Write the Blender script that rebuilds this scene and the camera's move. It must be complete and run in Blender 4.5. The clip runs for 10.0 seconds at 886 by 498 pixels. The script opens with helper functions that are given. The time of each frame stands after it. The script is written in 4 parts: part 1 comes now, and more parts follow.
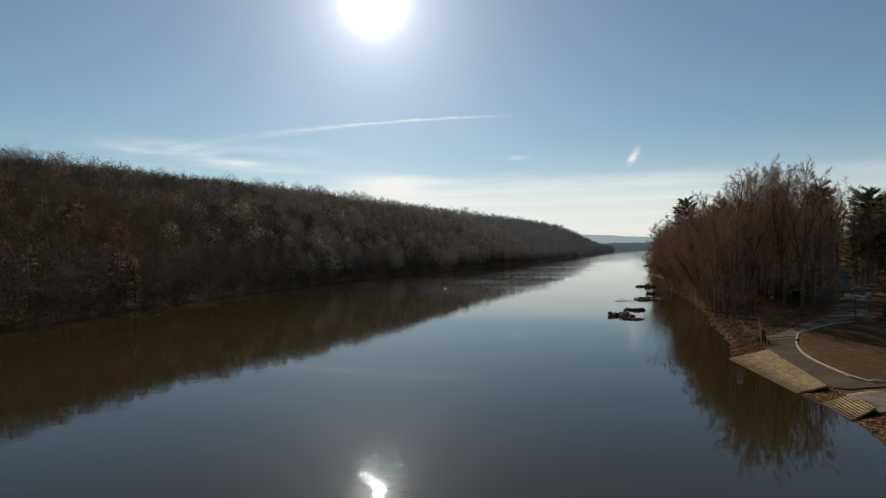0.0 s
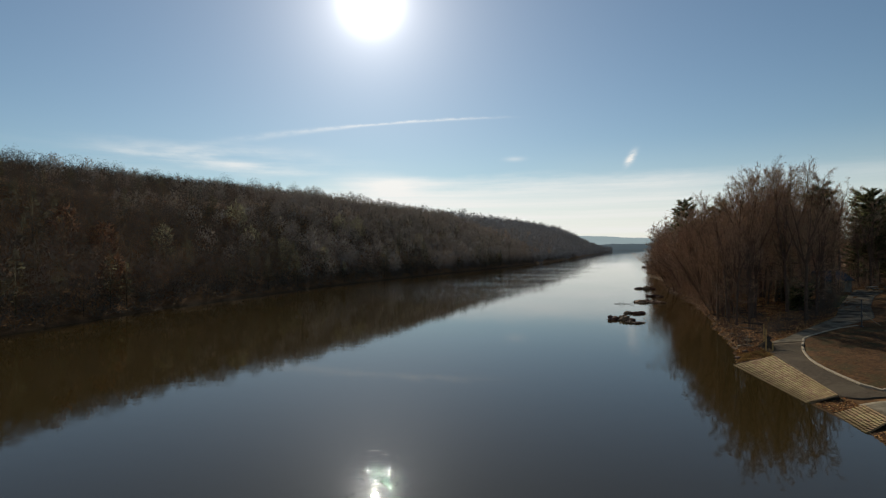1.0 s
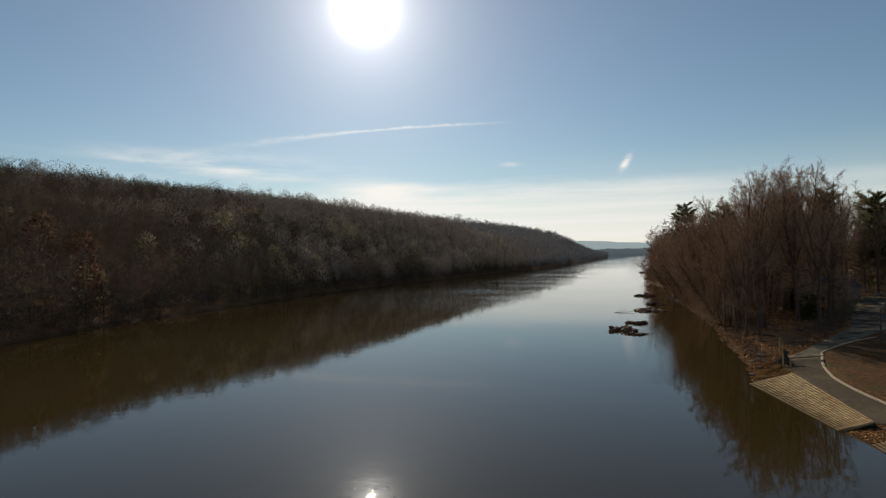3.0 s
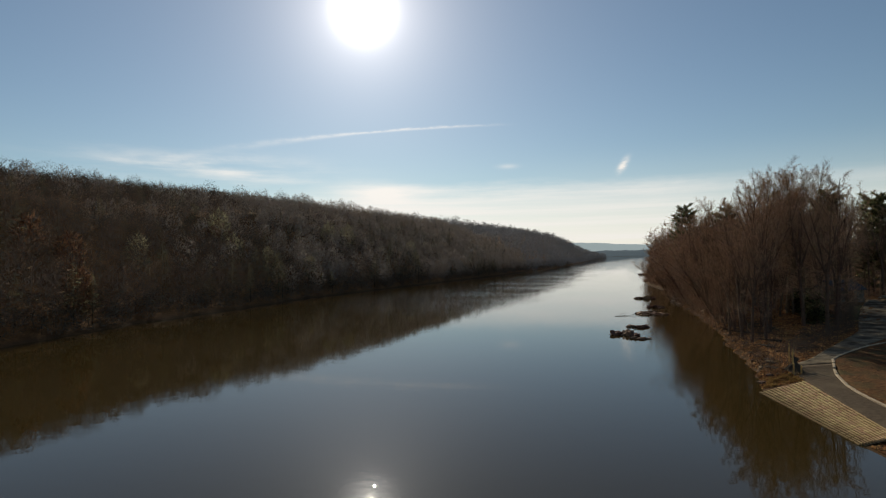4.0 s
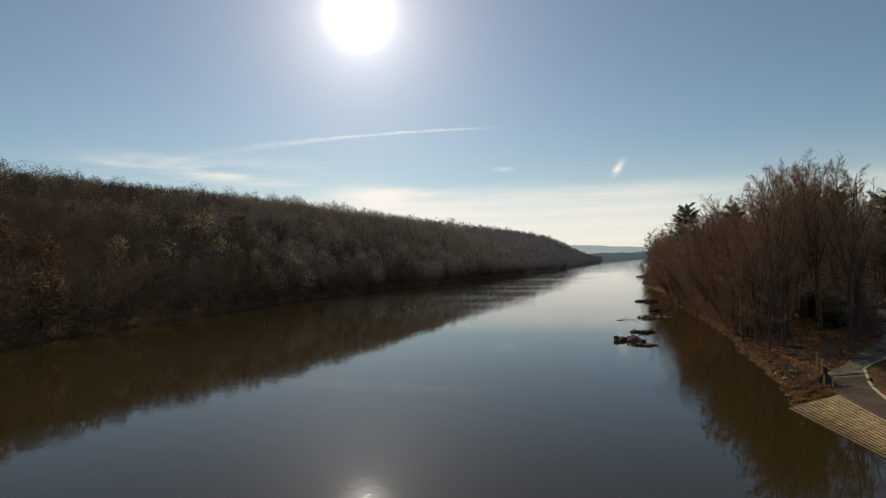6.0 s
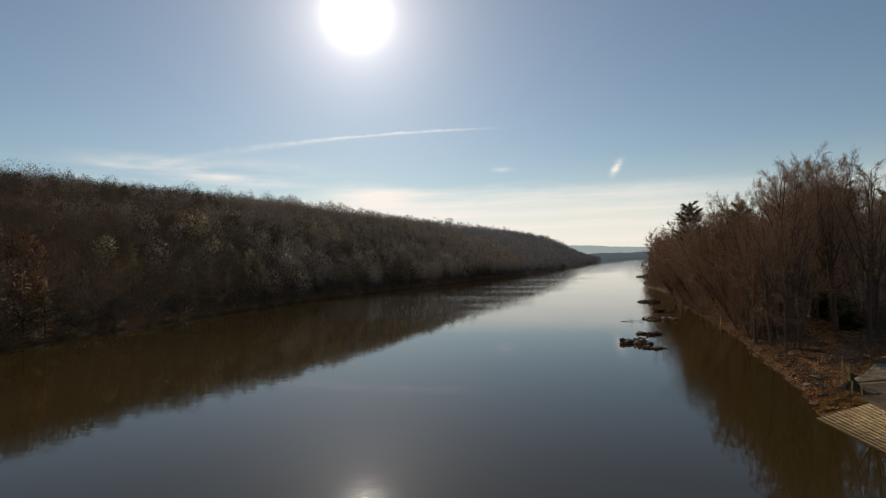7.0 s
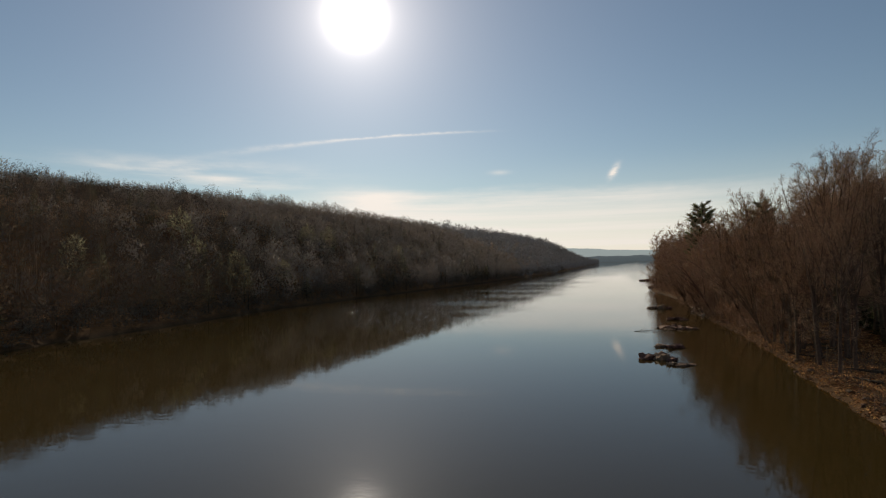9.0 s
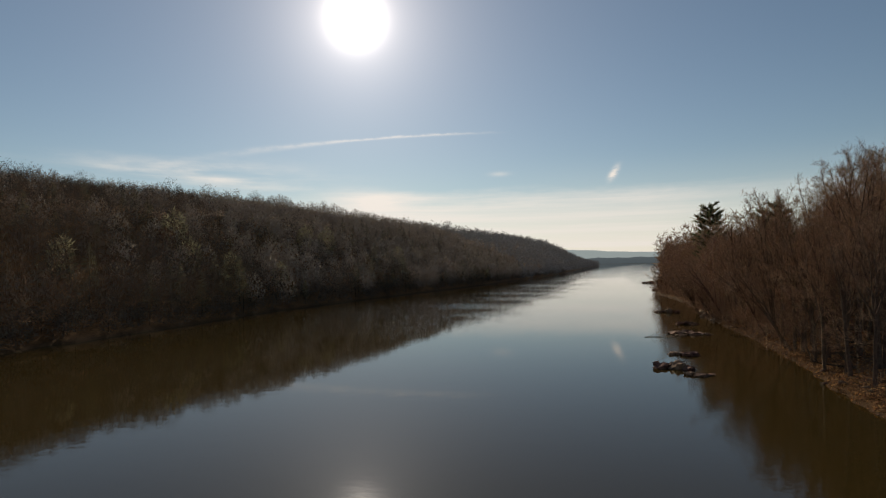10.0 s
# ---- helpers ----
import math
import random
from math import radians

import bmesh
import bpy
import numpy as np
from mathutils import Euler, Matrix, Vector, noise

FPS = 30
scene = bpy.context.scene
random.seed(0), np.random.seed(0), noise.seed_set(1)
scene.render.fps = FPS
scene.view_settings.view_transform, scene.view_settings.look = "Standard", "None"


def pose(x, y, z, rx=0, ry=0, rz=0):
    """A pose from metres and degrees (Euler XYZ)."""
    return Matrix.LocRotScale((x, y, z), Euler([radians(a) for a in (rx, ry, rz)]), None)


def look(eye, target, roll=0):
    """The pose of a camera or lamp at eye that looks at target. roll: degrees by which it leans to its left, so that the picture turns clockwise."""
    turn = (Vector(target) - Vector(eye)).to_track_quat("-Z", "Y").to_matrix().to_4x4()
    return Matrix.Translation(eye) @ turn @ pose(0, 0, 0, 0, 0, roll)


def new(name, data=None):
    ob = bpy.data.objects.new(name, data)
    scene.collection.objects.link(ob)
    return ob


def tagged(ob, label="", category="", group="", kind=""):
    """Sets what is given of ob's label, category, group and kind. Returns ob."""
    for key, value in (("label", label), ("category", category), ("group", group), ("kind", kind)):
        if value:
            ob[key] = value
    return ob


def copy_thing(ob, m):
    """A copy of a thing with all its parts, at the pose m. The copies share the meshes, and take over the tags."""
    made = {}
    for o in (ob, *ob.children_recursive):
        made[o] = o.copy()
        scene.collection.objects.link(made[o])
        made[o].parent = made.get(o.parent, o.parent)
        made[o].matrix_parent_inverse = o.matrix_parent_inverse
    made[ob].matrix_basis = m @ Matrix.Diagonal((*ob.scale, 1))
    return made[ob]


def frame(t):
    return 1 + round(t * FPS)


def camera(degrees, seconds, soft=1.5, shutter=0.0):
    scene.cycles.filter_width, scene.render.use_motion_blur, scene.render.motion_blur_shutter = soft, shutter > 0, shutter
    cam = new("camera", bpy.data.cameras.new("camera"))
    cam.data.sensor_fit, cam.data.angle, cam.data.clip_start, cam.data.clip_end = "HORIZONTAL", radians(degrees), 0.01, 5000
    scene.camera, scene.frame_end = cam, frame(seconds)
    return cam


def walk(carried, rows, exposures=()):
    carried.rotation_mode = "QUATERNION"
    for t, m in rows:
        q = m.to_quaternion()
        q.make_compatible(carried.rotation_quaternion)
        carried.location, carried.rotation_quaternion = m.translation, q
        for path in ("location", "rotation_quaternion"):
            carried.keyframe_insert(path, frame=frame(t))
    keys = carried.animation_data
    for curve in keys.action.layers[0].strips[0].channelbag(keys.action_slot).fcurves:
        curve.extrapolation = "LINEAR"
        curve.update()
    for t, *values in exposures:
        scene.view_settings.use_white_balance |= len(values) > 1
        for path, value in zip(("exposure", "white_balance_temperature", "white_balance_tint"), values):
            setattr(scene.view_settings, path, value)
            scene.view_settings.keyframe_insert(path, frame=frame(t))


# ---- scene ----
cam = camera(76.8, 10.0, 1.2)
PATH = [
    (0, (0.311, 4.959, 10.228), (0.304, 6.959, 10.223), -0.4),
    (0.5, (0.308, 5.719, 10.334), (0.306, 7.719, 10.332), -0.5),
    (1, (0.475, 6.54, 10.418), (0.476, 8.54, 10.418), -0.5),
    (1.5, (0.522, 7.469, 10.5), (0.527, 9.469, 10.507), -0.6),
    (2, (0.704, 8.531, 10.568), (0.713, 10.531, 10.578), -0.6),
    (2.5, (0.9, 9.614, 10.658), (0.912, 11.614, 10.673), -0.7),
    (4, (1.176, 12.63, 10.825), (1.199, 14.629, 10.851), -0.8),
    (4.5, (1.294, 13.723, 10.79), (1.321, 15.722, 10.82), -0.8),
    (5, (1.53, 15.081, 10.726), (1.56, 17.081, 10.76), -0.9),
    (5.5, (1.706, 16.347, 10.657), (1.74, 18.346, 10.692), -0.9),
    (7, (1.811, 20.658, 10.45), (1.855, 22.657, 10.488), -1.1),
    (7.5, (1.996, 22.584, 10.397), (2.043, 24.583, 10.434), -1.1),
    (8, (2.178, 24.574, 10.376), (2.226, 26.573, 10.415), -1.1),
    (8.5, (2.145, 26.385, 10.469), (2.197, 28.384, 10.512), -1.0),
    (9, (2.317, 28.958, 10.478), (2.369, 30.956, 10.525), -0.9),
    (9.5, (2.331, 30.799, 10.507), (2.38, 32.798, 10.558), -0.9),
    (10, (2.135, 32.385, 10.603), (2.188, 34.383, 10.655), -0.8),
]
walk(cam, [(t, look(eye, target, roll)) for t, eye, target, roll in PATH], [(0, 0.05, 6800, 3), (2.5, 0.07, 7050, 5), (5, 0.08, 7250, 6), (7.5, 0.07, 7500, 8), (8.5, 0.11, 7580, 8), (9, 0.0, 7600, 8), (10, -0.06, 7600, 8)])

# ---- light ----
SUN = Vector((-7500, 60000, 26600)).normalized()
SUN_EL, SUN_AZ = math.asin(SUN.z), math.atan2(SUN.x, SUN.y)


class Val:
    """A number in a node tree, with plain arithmetic."""
    def __init__(self, tree, out):
        self.tree, self.out = tree, out

    def op(self, kind, *others, clamp=False):
        n = self.tree.nodes.new("ShaderNodeMath")
        n.operation, n.use_clamp = kind, clamp
        for i, o in enumerate((self, *others)):
            if isinstance(o, Val):
                self.tree.links.new(o.out, n.inputs[i])
            else:
                n.inputs[i].default_value = o
        return Val(self.tree, n.outputs[0])

    def __add__(self, o): return self.op("ADD", o)
    def __sub__(self, o): return self.op("SUBTRACT", o)
    def __mul__(self, o): return self.op("MULTIPLY", o)
    def __truediv__(self, o): return self.op("DIVIDE", o)
    def clip(self): return self.op("ADD", 0.0, clamp=True)
    def bell(self, mid, width):
        d = (self - mid) / width
        return (d * d * -1.0).op("EXPONENT")
    def step(self, a, b):
        """0 at a, 1 at b, smooth between."""
        n = self.tree.nodes.new("ShaderNodeMapRange")
        n.interpolation_type = "SMOOTHSTEP"
        self.tree.links.new(self.out, n.inputs[0])
        n.inputs[1].default_value, n.inputs[2].default_value = a, b
        return Val(self.tree, n.outputs[0])


def node(tree, kind, **values):
    n = tree.nodes.new(kind)
    for k, v in values.items():
        n.inputs[k.replace("_", " ")].default_value = v
    return n


def sky_world():
    w = bpy.data.worlds.new("sky")
    scene.world = w
    w.use_nodes = True
    t = w.node_tree
    t.nodes.clear()
    link = t.links.new
    sky = t.nodes.new("ShaderNodeTexSky")
    sky.sky_type, sky.sun_disc = "NISHITA", False
    sky.sun_elevation, sky.sun_rotation = SUN_EL, SUN_AZ
    sky.altitude, sky.air_density, sky.dust_density, sky.ozone_density = 100, 1.0, 0.05, 3.0
    coord = t.nodes.new("ShaderNodeTexCoord")
    sep = t.nodes.new("ShaderNodeSeparateXYZ")
    link(coord.outputs["Generated"], sep.inputs[0])
    x, y, z = (Val(t, sep.outputs[i]) for i in range(3))
    az = x.op("ARCTAN2", y) * 57.2958
    el = z.op("ARCSINE") * 57.2958
    dot = t.nodes.new("ShaderNodeVectorMath")
    dot.operation = "DOT_PRODUCT"
    link(coord.outputs["Generated"], dot.inputs[0])
    dot.inputs[1].default_value = SUN
    off = Val(t, dot.outputs["Value"]).op("MINIMUM", 1.0).op("ARCCOSINE") * 57.2958

    def cloud_noise(sx, sy, scale, detail, seed):
        comb = t.nodes.new("ShaderNodeCombineXYZ")
        link((az * sx).out, comb.inputs[0])
        link((el * sy).out, comb.inputs[1])
        comb.inputs[2].default_value = seed
        n = node(t, "ShaderNodeTexNoise", Scale=scale, Detail=detail, Roughness=0.6)
        link(comb.outputs[0], n.inputs["Vector"])
        return Val(t, n.outputs[0])

    wisp = cloud_noise(0.06, 0.55, 1.0, 6, 3.0)
    fine = cloud_noise(0.5, 1.6, 1.0, 5, 9.0)
    # the contrail, spreading towards its old end
    path = az * 0.0442 + az * az * -0.00396 + 13.0 + (fine - 0.5) * 0.35
    young = az.step(-24.0, -5.0)
    width = (young * -0.26) + 0.37
    d = (el - path) / width
    trail = (d * d * -1.0).op("EXPONENT") * az.step(-32.0, -22.0) * az.step(9.0, -1.0) * (young * 0.6 + 0.09) * (fine.step(0.25, 0.65) * 0.7 + 0.3)
    # veils under the contrail and the pale bank over the horizon
    veil = el.bell(8.6, 1.2) * az.bell(-23.0, 10.0) * wisp.step(0.36, 0.66) * (fine.step(0.2, 0.7) * 0.6 + 0.4)
    veil2 = el.bell(8.2, 0.35) * az.bell(-20.5, 2.2) * 0.6 + el.bell(7.3, 0.6) * az.bell(-16.0, 7.0) * wisp.step(0.42, 0.7) * 0.5
    edge = el + (wisp - 0.5) * 4.2 + (fine - 0.5) * 0.9 + az.bell(-26.0, 11.0) * 2.2 + az.bell(-7.0, 4.0) * -0.9
    streak = cloud_noise(0.04, 1.4, 1.0, 5, 21.0).step(0.35, 0.68)
    bank = edge.step(8.0, 5.0) * (az.step(33.0, 21.0) * 0.55 + 0.45) * (el.step(1.0, 5.0) * 0.06 + 0.88) * (streak * 0.32 + 0.68 + el.step(5.0, 1.5) * 0.3) * (az.step(-24.0, -8.0) * 0.5 + 0.5) * (az.bell(-3.0, 11.0) * 0.35 + 0.72)
    u = az - 18.6 + (el - 8.5) * -0.5
    puff = (u * u * -9.0).op("EXPONENT") * (el.bell(8.6, 0.6)) * fine.step(0.3, 0.6) * 1.3
    small = el.bell(9.0, 0.22) * az.bell(7.4, 0.9) * 0.35
    lump = el.bell(6.3, 0.9) * az.bell(-5.0, 3.2) * (fine.step(0.2, 0.6) * 0.5 + 0.5) * 0.55
    haze = el.step(11.0, 5.0) * az.step(4.0, 17.0) * 0.12
    cover = (haze + lump + trail * 0.85 + veil * 0.7 + veil2 * 0.8 + bank + puff + small).clip()
    mix = t.nodes.new("ShaderNodeMix")
    mix.data_type = "RGBA"
    link(cover.out, mix.inputs["Factor"])
    link(sky.outputs[0], mix.inputs["A"])
    mix.inputs["B"].default_value = (11.8, 11.7, 12.3, 1)
    # glow round the sun: thin haze and lens glare, painted into the sky
    glow = (off * off * -0.29).op("EXPONENT") * 40.0 + (off * -0.3).op("EXPONENT") * 16.0 + (off * -0.075).op("EXPONENT") * 4.3
    tint = t.nodes.new("ShaderNodeVectorMath")
    tint.operation = "SCALE"
    tint.inputs[0].default_value = (1.0, 0.93, 0.96)
    link(glow.out, tint.inputs["Scale"])
    add = t.nodes.new("ShaderNodeVectorMath")
    link(mix.outputs["Result"], add.inputs[0])
    link(tint.outputs[0], add.inputs[1])
    bg = node(t, "ShaderNodeBackground", Strength=0.067)
    link(add.outputs[0], bg.inputs["Color"])
    out = t.nodes.new("ShaderNodeOutputWorld")
    link(bg.outputs[0], out.inputs[0])


sky_world()
lamp = bpy.data.lights.new("sun", "SUN")
lamp.energy, lamp.angle, lamp.color = 3.6, radians(0.5), (1.0, 0.93, 0.82)
sun = new("sun", lamp)
sun.matrix_world = look(SUN * 100, (0, 0, 0))


# ---- materials ----
def material(name, dark, light, scale=1.0, rough=0.8, bump=0.0, bump_scale=20.0, stain=None, stain_scale=0.3, each=0.0, island=0.0, spec=0.05, glow=None, world=False):
    """A surface of two colours in noise, with stains, relief, and a tone of its own for each object or each loose piece."""
    m = bpy.data.materials.new(name)
    m.use_nodes = True
    t = m.node_tree
    link = t.links.new
    b = t.nodes["Principled BSDF"]
    b.inputs["Roughness"].default_value = rough
    b.inputs["Specular IOR Level"].default_value = spec
    place = t.nodes.new("ShaderNodeNewGeometry").outputs["Position"] if world else t.nodes.new("ShaderNodeTexCoord").outputs["Object"]
    n = node(t, "ShaderNodeTexNoise", Scale=scale, Detail=6, Roughness=0.65)
    link(place, n.inputs["Vector"])
    ramp = t.nodes.new("ShaderNodeValToRGB")
    ramp.color_ramp.elements[0].position, ramp.color_ramp.elements[1].position = 0.32, 0.68
    ramp.color_ramp.elements[0].color, ramp.color_ramp.elements[1].color = (*dark, 1), (*light, 1)
    link(n.outputs[0], ramp.inputs[0])
    col = ramp.outputs[0]
    if stain:
        s = node(t, "ShaderNodeTexNoise", Scale=stain_scale, Detail=4)
        link(place, s.inputs["Vector"])
        mx = t.nodes.new("ShaderNodeMix")
        mx.data_type = "RGBA"
        link(Val(t, s.outputs[0]).step(0.45, 0.65).out, mx.inputs["Factor"])
        link(col, mx.inputs["A"])
        mx.inputs["B"].default_value = (*stain, 1)
        col = mx.outputs["Result"]
    if each or island:
        if each:
            src = t.nodes.new("ShaderNodeObjectInfo").outputs["Random"]
        else:
            src = t.nodes.new("ShaderNodeNewGeometry").outputs["Random Per Island"]
        k = each or island
        hsv = t.nodes.new("ShaderNodeHueSaturation")
        link((Val(t, src) * (2 * k) + (1 - k)).out, hsv.inputs["Value"])
        link((Val(t, src) * 0.04 + 0.48).out, hsv.inputs["Hue"])
        link(col, hsv.inputs["Color"])
        col = hsv.outputs[0]
    link(col, b.inputs["Base Color"])
    if glow:
        b.inputs["Emission Color"].default_value, b.inputs["Emission Strength"].default_value = (*glow, 1), 1.0
    if bump:
        f = node(t, "ShaderNodeTexNoise", Scale=bump_scale, Detail=5)
        link(place, f.inputs["Vector"])
        bp = node(t, "ShaderNodeBump", Strength=bump, Distance=0.05)
        link(f.outputs[0], bp.inputs["Height"])
        link(bp.outputs[0], b.inputs["Normal"])
    return m


def lets_light_through(m, share):
    """Thin leaves and needles pass part of the light that falls on their far side."""
    t = m.node_tree
    b = t.nodes["Principled BSDF"]
    out = t.nodes["Material Output"]
    tr = t.nodes.new("ShaderNodeBsdfTranslucent")
    t.links.new(b.inputs["Base Color"].links[0].from_socket, tr.inputs["Color"])
    mx = t.nodes.new("ShaderNodeMixShader")
    mx.inputs[0].default_value = share
    t.links.new(b.outputs[0], mx.inputs[1])
    t.links.new(tr.outputs[0], mx.inputs[2])
    t.links.new(mx.outputs[0], out.inputs["Surface"])


def see_through(m, share):
    """A spray of twigs finer than can be told apart lets part of the view and the light past."""
    t = m.node_tree
    out = t.nodes["Material Output"]
    src = out.inputs["Surface"].links[0].from_socket
    mx = t.nodes.new("ShaderNodeMixShader")
    mx.inputs[0].default_value = share
    t.links.new(src, mx.inputs[1])
    t.links.new(t.nodes.new("ShaderNodeBsdfTransparent").outputs[0], mx.inputs[2])
    t.links.new(mx.outputs[0], out.inputs["Surface"])


def water_material():
    m = bpy.data.materials.new("river_water")
    m.use_nodes = True
    t = m.node_tree
    link = t.links.new
    b = t.nodes["Principled BSDF"]
    b.inputs["IOR"].default_value = 1.365
    b.inputs["Roughness"].default_value = 0.012
    b.inputs["Specular Tint"].default_value = (0.77, 1.0, 0.93, 1)
    coord = t.nodes.new("ShaderNodeTexCoord")

    def waves(sx, sy, scale, detail):
        mp = t.nodes.new("ShaderNodeMapping")
        mp.inputs["Scale"].default_value = (sx, sy, 1)
        mp.inputs["Rotation"].default_value = (0, 0, 0.3)
        link(coord.outputs["Object"], mp.inputs[0])
        n = node(t, "ShaderNodeTexNoise", Scale=scale, Detail=detail, Roughness=0.5)
        link(mp.outputs[0], n.inputs["Vector"])
        return Val(t, n.outputs[0])

    silt = waves(0.3, 1.0, 0.05, 4)
    ramp = t.nodes.new("ShaderNodeValToRGB")
    ramp.color_ramp.elements[0].color, ramp.color_ramp.elements[1].color = (0.034, 0.0218, 0.0062, 1), (0.042, 0.0272, 0.0078, 1)
    link(silt.out, ramp.inputs[0])
    link(ramp.outputs[0], b.inputs["Base Color"])
    sep = t.nodes.new("ShaderNodeSeparateXYZ")
    link(coord.outputs["Object"], sep.inputs[0])
    px, py = Val(t, sep.outputs[0]), Val(t, sep.outputs[1])
    # riffles run along the foot of the hill; calm elsewhere
    lane = (px + 12.0 + (py - 130.0) * -0.42).bell(0.0, 21.0) * py.step(105.0, 150.0)
    patch = waves(0.35, 0.8, 0.05, 3).step(0.35, 0.7)
    choppy = waves(0.7, 1.0, 1.6, 3)
    # shallows over the rocks along the low bank
    shoal = (px - 26.0 + (py - 55.5) * -0.347).step(-18.0, -5.0) * py.step(50.0, 65.0)
    # steep wavelets that catch the sun, placed where glints fall in the camera's view
    bursts = waves(1.0, 1.0, 2.8, 0).step(0.69, 0.82) * (px.bell(-3.0, 3.5) * py.step(21.0, 25.0) * py.step(46.0, 30.0) * 0.0046 + 0.0005)
    rapid = px.bell(-6.0, 14.0) * py.bell(157.0, 22.0)
    far_bursts = waves(0.8, 1.0, 1.3, 0).step(0.63, 0.72) * waves(1.0, 1.0, 2.3, 0) * (rapid * 0.22 + lane * 0.03)
    height = bursts + far_bursts + waves(0.6, 1.0, 0.9, 2) * 0.006 + waves(1.0, 1.0, 4.0, 1) * 0.0014 + (patch * lane * 0.09 + patch * 0.006) * choppy + waves(1.0, 1.0, 2.6, 2) * shoal * 0.018
    bp = node(t, "ShaderNodeBump", Strength=0.6, Distance=1.0)
    link(height.out, bp.inputs["Height"])
    link(bp.outputs[0], b.inputs["Normal"])
    return m


WATER = water_material()
LITTER = material("leaf_litter", (0.07, 0.034, 0.014), (0.28, 0.135, 0.054), 2.4, 0.95, 1.0, 9, (0.11, 0.05, 0.02), 0.25)
silt_soil = (0.05, 0.03, 0.016)
BARK = material("grey_brown_bark", (0.084, 0.056, 0.039), (0.178, 0.119, 0.082), 3, 0.95, 0.6, 12, each=0.25)
TWIG = material("bare_twigs", (0.27, 0.168, 0.108), (0.435, 0.268, 0.172), 0.5, 0.95, island=0.2)
HILLTWIG = material("hillside_twigs", (0.158, 0.118, 0.082), (0.252, 0.166, 0.112), 0.025, 0.95, island=0.05, spec=0.0)
# hillside twigs darkened: shade of the backlit crest put into the colour
CRESTTWIG = material("shaded_crest_twigs", (0.1, 0.074, 0.052), (0.165, 0.112, 0.076), 0.025, 0.95, island=0.05, spec=0.0)
SHORETWIG = material("dark_brush_twigs", (0.1, 0.073, 0.054), (0.17, 0.125, 0.092), 0.05, 0.95, island=0.3, spec=0.0)
FOOTTWIG = material("hill_foot_brush", (0.08, 0.066, 0.052), (0.15, 0.123, 0.098), 0.05, 0.95, island=0.15, spec=0.0)
# distance haze put into the base colour, paler and greyer further off
MIDHAZETWIG = material("hazed_brown_twigs", (0.285, 0.235, 0.195), (0.375, 0.303, 0.25), 0.03, 0.95, island=0.08, spec=0.0)
HAZETWIG = material("hazed_grey_twigs", (0.25, 0.24, 0.235), (0.31, 0.295, 0.29), 0.02, 0.95, island=0.08, spec=0.0)
RUST = material("rusty_oak_leaves", (0.1, 0.05, 0.03), (0.165, 0.08, 0.046), 0.1, 0.9, island=0.4)
OLIVE = material("sunlit_yellow_green_leaves", (0.15, 0.135, 0.088), (0.26, 0.232, 0.152), 0.1, 0.9, island=0.4)
NEEDLE = material("conifer_needles", (0.115, 0.115, 0.058), (0.2, 0.192, 0.096), 0.6, 0.9, island=0.4, spec=0.0)
HILLNEEDLE = material("hemlock_needles", (0.11, 0.105, 0.068), (0.19, 0.178, 0.112), 0.1, 0.95, island=0.4, spec=0.0)
CONCRETE = material("pale_concrete", (0.32, 0.212, 0.108), (0.5, 0.35, 0.195), 2.5, 0.9, 0.3, 25, (0.33, 0.22, 0.115), 0.9, each=0.12, world=True)


def silted(m, low, high, colour):
    """Adds brown river silt to a surface below a height, with an uneven edge."""
    t = m.node_tree
    b = t.nodes["Principled BSDF"]
    src = b.inputs["Base Color"].links[0].from_socket
    sep = t.nodes.new("ShaderNodeSeparateXYZ")
    geo = t.nodes.new("ShaderNodeNewGeometry")
    t.links.new(geo.outputs["Position"], sep.inputs[0])
    n = node(t, "ShaderNodeTexNoise", Scale=1.3, Detail=4)
    t.links.new(geo.outputs["Position"], n.inputs["Vector"])
    k = (Val(t, sep.outputs[2]) + (Val(t, n.outputs[0]) - 0.5) * 0.35).step(high, low)
    mx = t.nodes.new("ShaderNodeMix")
    mx.data_type = "RGBA"
    t.links.new((k * 0.8).out, mx.inputs["Factor"])
    t.links.new(src, mx.inputs["A"])
    mx.inputs["B"].default_value = (*colour, 1)
    t.links.new(mx.outputs["Result"], b.inputs["Base Color"])


silted(LITTER, 0.05, 0.75, silt_soil)
silted(CONCRETE, 0.02, 0.42, (0.13, 0.09, 0.045))
CURB = material("curb_concrete", (0.35, 0.275, 0.19), (0.54, 0.44, 0.32), 2.0, 0.9, 0.4, 25, (0.28, 0.21, 0.14), 1.5)
ASPHALT = material("asphalt", (0.07, 0.05, 0.034), (0.118, 0.086, 0.058), 3.0, 0.9, 0.5, 60, (0.12, 0.09, 0.06), 0.5)
GRAVEL = material("pale_worn_pavement", (0.13, 0.102, 0.07), (0.3, 0.24, 0.165), 1.2, 0.95, 0.6, 30, (0.08, 0.057, 0.037), 0.4)
# dark and light tones spread wide to put sun spots into the lawn
LAWN = material("dry_autumn_lawn", (0.035, 0.019, 0.009), (0.165, 0.078, 0.032), 3.2, 0.95, 1.0, 14, (0.07, 0.05, 0.022), 0.5)
ROCK = material("river_rock", (0.15, 0.0883, 0.06), (0.38, 0.225, 0.155), 1.5, 0.75, 0.9, 6, (0.09, 0.05, 0.035), 0.8, each=0.2)
BOULDER = material("pale_boulder", (0.28, 0.23, 0.17), (0.45, 0.38, 0.3), 2.0, 0.85, 0.8, 8, (0.16, 0.11, 0.07), 1.0, each=0.2)
BANKSTONE = material("bank_stone", (0.085, 0.052, 0.034), (0.2, 0.128, 0.084), 2.5, 0.85, 0.8, 10, each=0.35)
